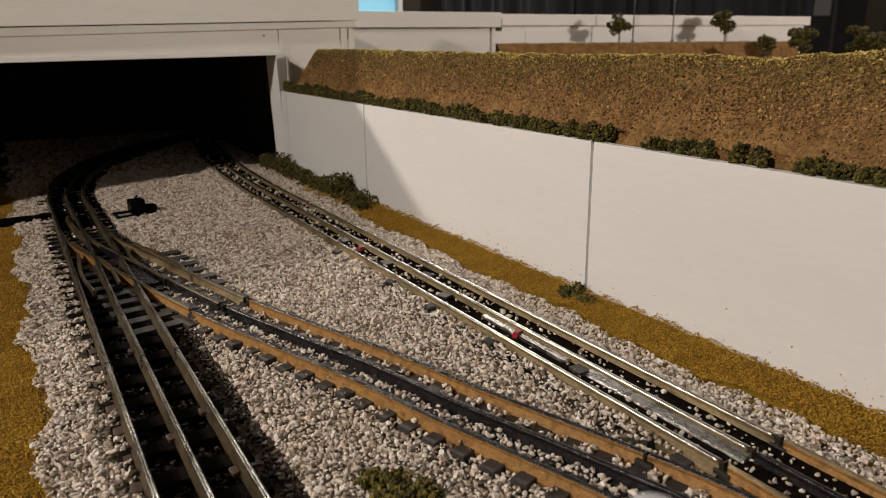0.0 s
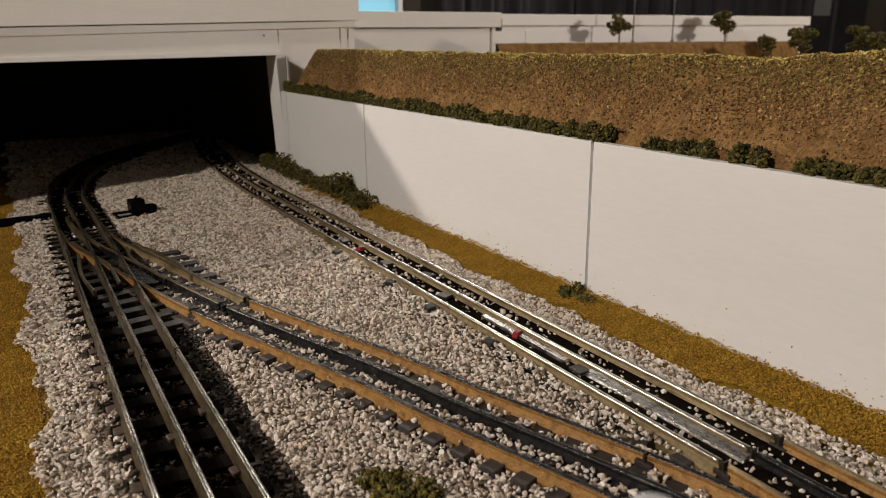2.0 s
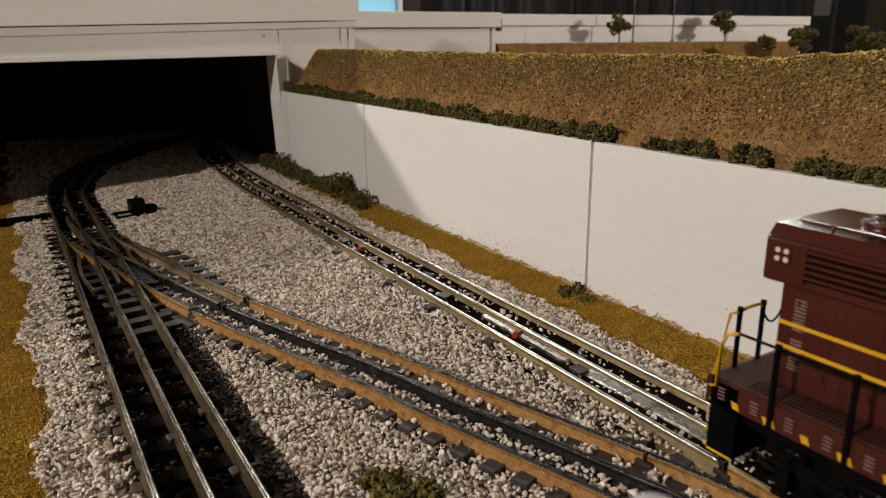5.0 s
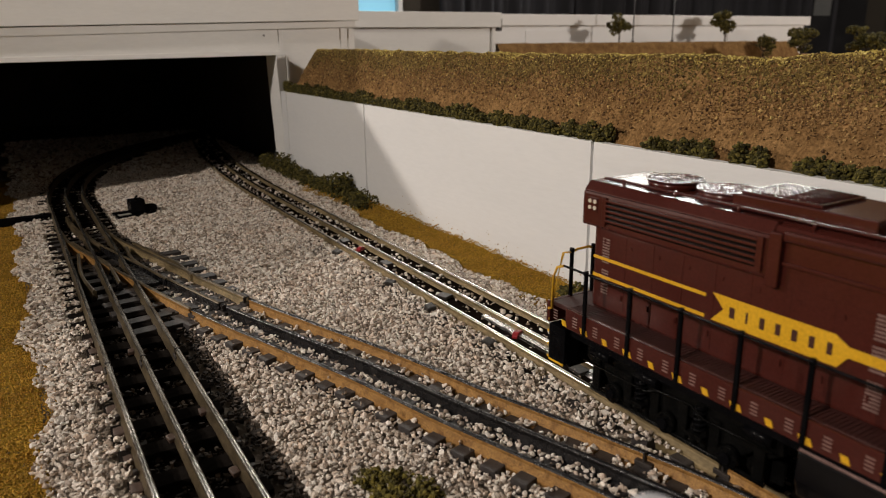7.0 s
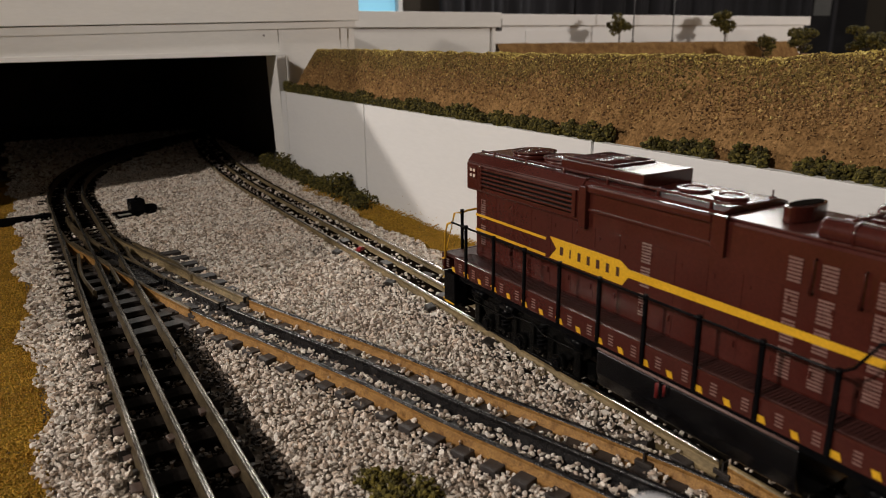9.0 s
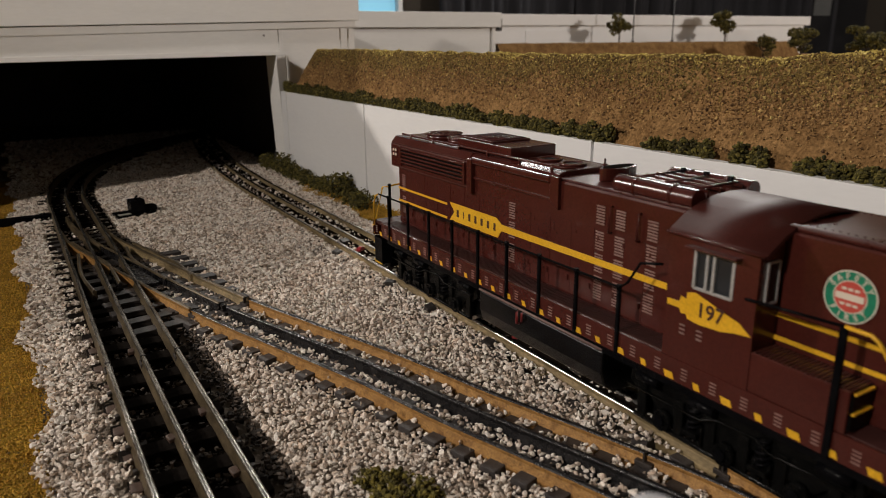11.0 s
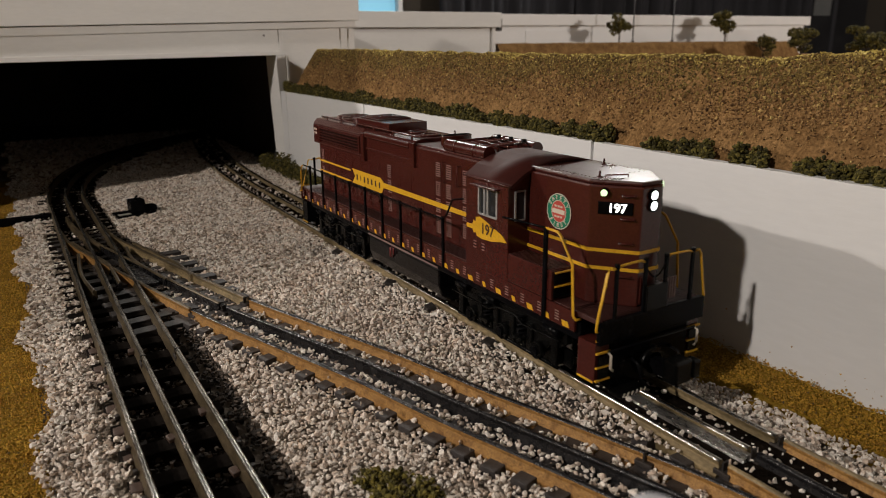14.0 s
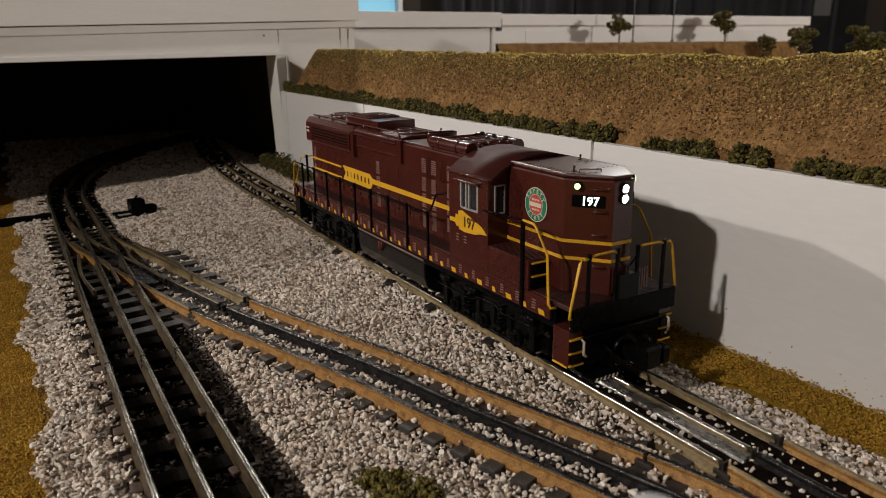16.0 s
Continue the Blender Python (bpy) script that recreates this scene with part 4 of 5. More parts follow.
for y in (0.3655, 0.3497):
    lrod("grab_bar", [(-0.0195, y, 0.0868), (-0.0213, y, 0.0868), (-0.0213, y, 0.0755), (-0.0195, y, 0.0755)], 0.0005, MAROON, hood)
# roof gear
for y in (0.5330, 0.5075):
    fan = part("roof_fan", bevelled(disc((0, ly(y), 0.0955), (0, 0, 1), 0.0108, 0.0028, 32), 0.0006), MAROON, hood)
    bm = bmesh.new()
    for r in (0.0035, 0.0055, 0.0075, 0.0095, 0.0112):
        add_disc(bm, (0, ly(y), 0.0984), (0, 0, 1), r + 0.0003, 0.0006, 32, 0, r - 0.0003)
    for k in range(12):
        a = k * math.pi / 6
        add_rod(bm, [(0.0015 * math.cos(a), ly(y) + 0.0015 * math.sin(a), 0.0988), (0.0113 * math.cos(a), ly(y) + 0.0113 * math.sin(a), 0.0988)], 0.0003, 5)
    add_disc(bm, (0, ly(y), 0.0983), (0, 0, 1), 0.002, 0.001, 16)
    part("fan_grille", bm, MAROON, fan)
hatch = lbox("roof_hatch", -0.0145, 0.0145, 0.4440, 0.4945, 0.0955, 0.1012, MAROON, 0.0005, hood)
lbox("hatch_frame", -0.0125, 0.0125, 0.4630, 0.4925, 0.1012, 0.1022, MAROON, 0.0003, hatch)
bm = bmesh.new()
for k in range(13):
    y = ly(0.4655 + 0.002 * k)
    add_rod(bm, [(-0.0112, y, 0.1024), (0.0112, y, 0.1024)], 0.00035, 5)
for k in range(9):
    x = -0.010 + 0.0025 * k
    add_rod(bm, [(x, ly(0.4645), 0.1024), (x, ly(0.4905), 0.1024)], 0.00035, 5)
part("hatch_mesh", bm, MAROON, hatch)
for y in (0.4305, 0.4135):
    part("vent_ring", disc((0.0, ly(y), 0.0957), (0, 0, 1), 0.0066, 0.0012, 32, 0.0048), MAROON, hood)
    part("vent_cap", bevelled(disc((0.0, ly(y), 0.0956), (0, 0, 1), 0.0032, 0.0009, 20), 0.0002), BLACK, hood)
bm = bmesh.new()
for k in range(24):
    add_disc(bm, (HOOD - 0.007, ly(0.4035 + 0.0016 * k), 0.0957), (0, 0, 1), 0.0003, 0.0003, 6)
for k in range(16):
    add_disc(bm, (-0.0125 + 0.0016 * k, ly(0.4030), 0.0957), (0, 0, 1), 0.0003, 0.0003, 6)
part("rivet_row", bm, MAROON, hood)


def eyelet(x, y, z, parent, r=0.0013):
    ring = [(x + r * math.cos(a) * 0.8, y + r * math.cos(a) * 0.6, z + 0.0016 + r * math.sin(a)) for a in [k * math.pi / 6 for k in range(13)]]
    lrod("lifting_eye", ring, 0.00032, MAROON, parent, sides=6)
    lbox("eye_base", x - 0.001, x + 0.001, y - 0.001, y + 0.001, z - 0.0003, z + 0.0005, MAROON, 0.0001, parent)


eyelet(0.012, 0.4045, 0.0958, hood)
# running rail along the roof edge
lrod("roof_rail", [(-0.0165, 0.556, 0.0972), (-0.0165, 0.404, 0.0972), (-0.0120, 0.398, 0.0975)], 0.0006, MAROON, hood)
for y in (0.545, 0.518, 0.490, 0.462, 0.434, 0.409):
    lrod("rail_stay", [(-0.0165, y, 0.0945), (-0.0165, y, 0.0980)], 0.0007, MAROON, hood)
# exhaust stack, air tanks and the pipe frame before the cab
outline = [(0.0105 * math.cos(a), ly(0.3835) + 0.0042 * math.sin(a)) for a in [k * math.pi / 12 for k in range(24)]]
part("exhaust_pipe", bevelled(prism(outline, 0.0935, 0.0992, "z"), 0.0005), MAROON, hood)
# flat black plate in place of the shade inside the open stack
part("stack_hollow_shade", prism([(x * 0.86, ly(0.3835) + (y - ly(0.3835)) * 0.72) for x, y in outline], 0.0990, 0.0995, "z"), TIE_BLACK, hood)
for s in (-1, 1):
    tank = lrod("air_tank", [(s * 0.0158, 0.3665, 0.0962), (s * 0.0158, 0.3655, 0.0962), (s * 0.0158, 0.3268, 0.0962), (s * 0.0158, 0.3258, 0.0962)], 0.0038, MAROON, hood, sides=20)
    for y in (0.355, 0.3365):
        part("tank_strap", disc((s * 0.0158, ly(y), 0.0962), (0, 1, 0), 0.0041, 0.0012, 20), MAROON, tank)
bm = bmesh.new()
for x in (-0.0095, -0.003, 0.0035, 0.0100):
    add_rod(bm, [(x, ly(0.3640), 0.0938), (x, ly(0.3640), 0.0986), (x, ly(0.3270), 0.0986), (x, ly(0.3270), 0.0938)], 0.0007, 6)
for y in (0.360, 0.3455, 0.331):
    add_rod(bm, [(-0.0120, ly(y), 0.0992), (0.0125, ly(y), 0.0992)], 0.0006, 6)
part("pipe_frame", bm, MAROON, hood)
for y in (0.359, 0.347, 0.335):
    part("horn_valve", bevelled(disc((0.0135, ly(y), 0.098), (0, 0, 1), 0.0013, 0.0028, 10), 0.0003), BLACK, hood)

# --- stripes and banner on the side ---
X = -HOOD - 0.0002
for z in (0.0634, 0.0553):
    side_box("thin_stripe", 0.4975, 0.5570, z - 0.00065, z + 0.00065, X, YELLOW, hood, 0.0003, "thin yellow stripe")
banner = side_plate("banner", [(0.4945, 0.0652), (0.4895, 0.0603), (0.4945, 0.0548), (0.4470, 0.0548), (0.4438, 0.0590), (0.3337, 0.0598), (0.3337, 0.0624), (0.4438, 0.0625), (0.4485, 0.0652)], X, YELLOW, hood, 0.0003, "yellow banner with dark lettering bars")
for k, w in enumerate((0.0018, 0.0007, 0.0016, 0.0016, 0.0017, 0.0016, 0.0015)):
    y = 0.4858 - 0.0060 * k
    side_box("letter_bar", y - w * 0.6, y + w * 0.6, 0.0580, 0.0620, X - 0.0003, INK, banner, 0.00012)


def lettering(name, text, size, m, mat, parent, depth=0.00012):
    cu = bpy.data.curves.new(name, "FONT")
    cu.body, cu.size, cu.extrude, cu.align_x, cu.align_y, cu.offset = text, size, depth, "CENTER", "CENTER", size * 0.012
    tmp = bpy.data.objects.new(name, cu)
    me = bpy.data.meshes.new_from_object(tmp)
    bpy.data.objects.remove(tmp)
    me.materials.clear()
    me.materials.append(mat)
    ob = new(name, me)
    ob.parent, ob.matrix_basis = parent, m
    return ob


# --- cab ---
CF, CR, CW, EAVE = 0.2868, 0.3235, 0.0318, 0.0872
cab = new("cab")
cab.parent = loco
cab.empty_display_size = 0.01
bm = bmesh.new()
WY0, WY1, WZ0, WZ1 = 0.2962, 0.3118, 0.0695, 0.0832
for y0, y1, z0, z1 in ((CF, CR, 0.0404, WZ0), (CF, CR, WZ1, EAVE), (CF, WY0, WZ0, WZ1), (WY1, CR, WZ0, WZ1)):
    add_box(bm, -CW, -CW + 0.0015, ly(y0), ly(y1), z0, z1)
bmesh.ops.remove_doubles(bm, verts=bm.verts, dist=1e-6)
part("side_wall", bm, MAROON, cab)
lbox("side_wall", CW - 0.0015, CW, CF, CR, 0.0404, EAVE, MAROON, 0.0002, cab)
arch = [(-CW, EAVE), (-0.0300, 0.0885), (-0.0240, 0.0926), (-0.0165, 0.0958), (-0.0085, 0.0977), (0.0, 0.0983), (0.0085, 0.0977), (0.0165, 0.0958), (0.0240, 0.0926), (0.0300, 0.0885), (CW, EAVE)]
end = [(-CW + 0.0015, 0.0404), *[(x * 0.955, z - 0.0006) for x, z in arch], (CW - 0.0015, 0.0404)]
part("front_wall", prism(end, ly(CF) + 0.0002, ly(CF) + 0.0016), MAROON, cab)
part("rear_wall", prism(end, ly(CR) - 0.0018, ly(CR) - 0.0002), MAROON, cab)
bm = prism([*[(x * 1.02, z) for x, z in arch], *[(x * 0.97, z - 0.0009) for x, z in arch[::-1]]], ly(CF - 0.0022), ly(CR + 0.0012))
for f in bm.faces:
    f.smooth = len(f.verts) == 4 and abs(f.normal.z) > 0.3
part("cab_roof", bm, ROOF_MATT, cab)
lrod("drip_rail", [(-CW - 0.0008, CF - 0.002, EAVE + 0.0002), (-CW - 0.0008, CR + 0.001, EAVE + 0.0002)], 0.0006, MAROON, cab)
window = part("side_window", box(-CW + 0.0006, -CW + 0.0010, ly(WY0), ly(WY1), WZ0, WZ1), GLASS_DARK, cab, "dark glass cab window with silver frame")
for y in (WY0, WY1, 0.3040, 0.3068):
    lbox("window_frame", -CW - 0.0003, -CW + 0.0012, y - 0.0006, y + 0.0006, WZ0, WZ1, SILVER, 0.0002, window)
for z in (WZ0, WZ1):
    lbox("window_frame", -CW - 0.0002, -CW + 0.0012, WY0, WY1, z - 0.0005, z + 0.0005, SILVER, 0.0002, window)
lbox("awning", -CW - 0.0035, -CW, WY0 - 0.003, WY1 + 0.0025, WZ1 + 0.0010, WZ1 + 0.0017, MAROON, 0.0003, cab)
pane = part("front_window", box(-0.0275, -0.0225, ly(CF) - 0.0004, ly(CF) + 0.0001, 0.0705, 0.0840), GLASS_DARK, cab, "narrow front cab window")
for x in (-0.0278, -0.0222):
    lbox("window_frame", x - 0.0004, x + 0.0004, CF - 0.0007, CF + 0.0001, 0.0700, 0.0845, SILVER, 0.0001, pane)
for z in (0.0702, 0.0843):
    lbox("window_frame", -0.0278, -0.0222, CF - 0.0007, CF + 0.0001, z - 0.0004, z + 0.0004, SILVER, 0.0001, pane)
arrow = [(0.3225, 0.0626), (0.3170, 0.0628), (0.3163, 0.0652), (0.3140, 0.0645), (0.3138, 0.0672), (0.3105, 0.0680), (0.3060, 0.0668), (0.2985, 0.0645), (0.2920, 0.0628), (0.2872, 0.0594),
         (0.2930, 0.0588), (0.2990, 0.0574), (0.3080, 0.0568), (0.3130, 0.0574), (0.3138, 0.0590), (0.3160, 0.0586), (0.3168, 0.0604), (0.3225, 0.0604)]
arrowhead = side_plate("arrowhead", arrow, -CW - 0.0001, YELLOW, cab, 0.0003, "yellow arrowhead with the number 197")
READ = Matrix(((0, 0, -1, 0), (-1, 0, 0, 0), (0, 1, 0, 0), (0, 0, 0, 1)))
lettering("number", "197", 0.0077, Matrix.Translation((-CW - 0.0005, ly(0.3035), 0.0622)) @ READ, INK, arrowhead)
for y in (0.3150, 0.3075):
    for k in range(3):
        side_box("cab_vent", y - 0.0012, y + 0.0012, 0.0508 + 0.0016 * k, 0.0514 + 0.0016 * k, -CW, SLAT, cab, 0.0003)
part("builder_plate", bevelled(prism([(ly(0.3300) + 0.0028 * math.cos(a), 0.0475 + 0.0014 * math.sin(a)) for a in [k * math.pi / 8 for k in range(16)]], -0.0200, -0.0196, "x"), 0.0001), mottled("mauve_plate", (0.2, 0.14, 0.2), (0.36, 0.28, 0.38), 400, 0.4), loco)

# --- raised side boxes with steps, by the short hood ---
for s in (-1, 1):
    a, c = sorted((s * HOOD, s * 0.0317))
    b1 = lbox("step_box", a, c, 0.2535, CF, 0.0404, 0.0545, MAROON, 0.0005)
    tread(a + 0.0004, c - 0.0004, 0.2540, CF - 0.0005, 0.0545, b1)
    for z in (0.0415, 0.0480):
        lbox("step_hole", a + 0.0012, c - 0.0012, 0.2527, 0.2536, z, z + 0.0050, SOOT, 0, b1)
        lbox("step_edge", a + 0.0012, c - 0.0012, 0.2520, 0.2529, z + 0.0052, z + 0.0059, YELLOW, 0.0001, b1, "yellow step edge")

# --- short hood with angled corners ---
NOSE = [(-HOOD, ly(CF)), (-HOOD, ly(0.2446)), (-0.0058, ly(0.2270)), (0.0058, ly(0.2270)), (HOOD, ly(0.2446)), (HOOD, ly(CF))]
nose = part("short_hood", bevelled(prism(NOSE, 0.0404, 0.0938, "z"), 0.0008, 2, 20), MAROON, loco)
part("nose_roof", bevelled(prism([(x * 0.93, y + 0.0008) for x, y in NOSE], 0.0938, 0.0958, "z"), 0.0009, 2, 20), MAROON_SATIN, nose)
bm = bmesh.new()
for k in range(15):
    for x in (-0.0152, 0.0152):
        add_disc(bm, (x, ly(0.2475 + 0.0025 * k), 0.0957), (0, 0, 1), 0.00032, 0.00035, 6)
for k in range(11):
    add_disc(bm, (-0.0145 + 0.0029 * k, ly(0.2470), 0.0957), (0, 0, 1), 0.00032, 0.00035, 6)
part("rivet_row", bm, MAROON, nose)
eyelet(-0.0120, 0.2470, 0.0957, nose)
eyelet(0.0120, 0.2700, 0.0957, nose)
lrod("roof_bar", [(-0.0110, 0.2445, 0.0957), (-0.0110, 0.2445, 0.0970), (-0.0020, 0.2400, 0.0970), (-0.0020, 0.2400, 0.0957)], 0.00035, MAROON, nose)
ring = [(-HOOD, CF), (-HOOD, 0.2446), (-0.0058, 0.2270), (0.0058, 0.2270), (HOOD, 0.2446), (HOOD, CF)]
for z in (0.0652, 0.0571):
    bm = bmesh.new()
    for (xa, ya), (xb, yb) in zip(ring, ring[1:]):
        d = Vector((xb - xa, yb - ya, 0))
        turn = Matrix.Rotation(math.atan2(d.y, d.x), 4, "Z")
        add_box(bm, -0.0001, d.length + 0.0001, -0.0004, 0.0004, z - 0.00075, z + 0.00075, 0, 0, Matrix.Translation((xa, ly(ya), 0)) @ turn)
    part("wrap_stripe", bm, YELLOW, nose, "thin yellow stripe wrapped round the nose")
emblem = new("emblem")
emblem.parent = nose
emblem.empty_display_size = 0.005
C = (-HOOD - 0.0003, ly(0.2640), 0.0782)
for name, r0, r1, mat, lift in (("outer_line", 0.0083, 0.0079, PALE, 0.0), ("green_ring", 0.0079, 0.0052, GREEN, 0.0), ("inner_line", 0.0052, 0.0049, PALE, 0.0), ("red_disc", 0.0049, 0.0, RED, 0.0)):
    part(name, disc(C, (-1, 0, 0), r0, 0.00025, 40, r1), mat, emblem)
for word, mid, step, way in (("SAFETY", 90, -24, 1), ("FIRST", 270, 24, -1)):
    for k, sign in enumerate(word):
        a = radians(mid + step * (k - (len(word) - 1) / 2))
        spot = Matrix.Translation((C[0] - 0.0004, C[1] - 0.0065 * math.cos(a), C[2] + 0.0065 * math.sin(a)))
        lettering("letter", sign, 0.0026, spot @ READ @ Matrix.Rotation(a - way * math.pi / 2, 4, "Z"), PALE, emblem)
bm = bmesh.new()
add_box(bm, C[0] - 0.0005, C[0] - 0.0003, C[1] - 0.0043, C[1] + 0.0043, C[2] - 0.0010, C[2] + 0.0010)
for z in (0.0024, -0.0024):
    for k in (-1, 0, 1):
        add_box(bm, C[0] - 0.0005, C[0] - 0.0003, C[1] + 0.002 * k - 0.0007, C[1] + 0.002 * k + 0.0007, C[2] + z - 0.0004, C[2] + z + 0.0004)
part("emblem_bars", bm, PALE, emblem)

# lamps and number boards on the nose
for z in (0.0899, 0.0854):
    lamp = part("headlight", disc((0, ly(0.2271), z), (0, -1, 0), 0.0027, 0.0012, 24, 0.0021), BLACK, nose)
    part("lens", bevelled(disc((0, ly(0.2271), z), (0, -1, 0), 0.0021, 0.0009, 20), 0.0003), LAMP_GLOW, lamp, "lit white headlight lens")
for s in (-1, 1):
    t = Vector((0.0137, -0.0176, 0)).normalized() if s < 0 else Vector((0.0137, 0.0176, 0)).normalized()
    n = Vector((-0.0176, -0.0137, 0)).normalized() if s < 0 else Vector((0.0176, -0.0137, 0)).normalized()
    mid = Vector((s * 0.01265, ly(0.2358), 0))
    face = Matrix(((t.x, 0, n.x, mid.x), (t.y, 0, n.y, mid.y), (0, 1, 0, 0.0841), (0, 0, 0, 1)))
    bm = box(-0.0074, 0.0074, -0.0027, 0.0027, 0.0, 0.0009, 0.0004)
    board = part("number_board", bm, BLACK, nose, "black number board with glowing number")
    board.matrix_basis = face
    lettering("number", "197", 0.0054, Matrix.Translation((0.0008 if s < 0 else -0.0008, 0, 0.0010)), BOARD_GLOW, board, 0.0001)
    lamp = part("marker_lamp", disc((s * 0.0048, 0.0069, 0), (0, 0, 1), 0.0018, 0.0022, 16), BLACK, nose)
    lamp.matrix_basis = face
    part("lens", bevelled(disc((s * 0.0048, 0.0069, 0.0021), (0, 0, 1), 0.0014, 0.0007, 16), 0.0003), CLASS_GLOW, lamp, "lit pale green marker lens")
    for z in (0.0056, -0.0045, -0.0152, -0.0300):
        g = part("grab_iron", rod([(0.0025, z, 0), (0.0025, z, 0.0015), (0.0085, z, 0.0015), (0.0085, z, 0)], 0.00035, 6), MAROON, nose)
        g.matrix_basis = face
lbox("nose_door", -0.0045, 0.0045, 0.2264, 0.2272, 0.0420, 0.0545, MAROON, 0.0003, nose)

# --- handrails ---
POSTS = [0.5479 - 0.02515 * k for k in range(9)]
for s in (-1, 1):
    x = s * 0.0316
    for y in POSTS:
        a, c = sorted((x, x + s * 0.0012))
        post = lbox("stanchion", a, c, y - 0.0009, y + 0.0009, 0.0315, 0.0592, BLACK, 0.0003)
        part("knob", bevelled(disc((x + s * 0.0006, ly(y), 0.0588), (0, 0, 1), 0.0011, 0.0018, 10), 0.0004), BLACK, post)
    xr = x + s * 0.0006
    lrod("handrail", [(xr, 0.5620, 0.0594), (xr, POSTS[0], 0.0594), (xr, POSTS[-1], 0.0594), (xr, 0.3425, 0.0625), (xr, 0.3365, 0.0720), (xr * 0.98, 0.3265, 0.0742)], 0.00055, BLACK)
    lrod("end_handrail", [(xr, 0.5620, 0.0594), (xr, 0.5665, 0.0576), (xr, 0.5686, 0.0530), (xr, 0.5692, 0.0375), (xr, 0.5715, 0.0370)], 0.0006, YELLOW, label="bent yellow grab rail")
    a, c = sorted((x, x + s * 0.0013))
    lbox("stanchion", a, c, 0.2565, 0.2588, 0.0310, 0.0735, BLACK, 0.0003)
    lrod("handrail", [(xr, 0.2905, 0.0718), (xr, 0.2885, 0.0720), (xr, 0.2575, 0.0736)], 0.00055, BLACK)
    lrod("end_handrail", [(xr, 0.2575, 0.0736), (xr, 0.2500, 0.0735), (xr, 0.2475, 0.0722), (xr, 0.2395, 0.0612), (xr, 0.2378, 0.0385), (xr, 0.2360, 0.0372), (xr * 0.92, 0.2355, 0.0372)], 0.00065, YELLOW, label="bent yellow grab rail")
    lrod("end_handrail", [(s * 0.0235, FRONT - 0.001, 0.0625), (s * 0.0265, FRONT - 0.001, 0.0630), (s * 0.0280, FRONT - 0.001, 0.0610), (s * 0.0325, FRONT - 0.001, 0.0400), (s * 0.0328, FRONT - 0.001, 0.0365), (s * 0.0300, FRONT - 0.001, 0.0358)], 0.00065, YELLOW, label="bent yellow grab rail")
    lrod("end_handrail", [(s * 0.0186, REAR + 0.001, 0.0610), (s * 0.0240, REAR + 0.001, 0.0615), (s * 0.0300, REAR + 0.001, 0.0400), (s * 0.0304, REAR + 0.001, 0.0360)], 0.0006, YELLOW, label="bent yellow grab rail")
for yy, top, wide in ((FRONT - 0.001, 0.0630, 0.0228), (REAR + 0.001, 0.0615, 0.0190)):
    for x in (-wide, -0.0062, 0.0062, wide):
        post = lbox("end_stanchion", x - 0.0008, x + 0.0008, yy - 0.0006, yy + 0.0006, 0.0320, top, BLACK, 0.0002)
        part("knob", bevelled(disc((x, ly(yy), top - 0.0004), (0, 0, 1), 0.0011, 0.0018, 10), 0.0004), BLACK, post)
    for s in (-1, 1):
        lrod("end_rail", [(s * wide, yy, top - 0.0005), (s * (wide - 0.0035), yy, top + 0.0004), (s * 0.0090, yy, top + 0.0006), (s * 0.0062, yy, top - 0.0005)], 0.0006, YELLOW, label="short yellow end rail")
    chain = [(-0.0062 + 0.0124 * k / 10, yy, top - 0.002 - 0.006 * (1 - ((k - 5) / 5) ** 2)) for k in range(11)]
    lrod("safety_chain", chain, 0.0004, BLACK)
lbox("drop_step", -0.0062, 0.0062, FRONT - 0.0030, FRONT - 0.0012, 0.0405, 0.0520, SOOT, 0.0003)
for k in range(6):
    lbox("drop_step_slot", 0.0065 + 0.0016 * k, 0.0075 + 0.0016 * k, FRONT + 0.0008, FRONT + 0.0016, 0.0420, 0.0520, SLAT, 0.0001)

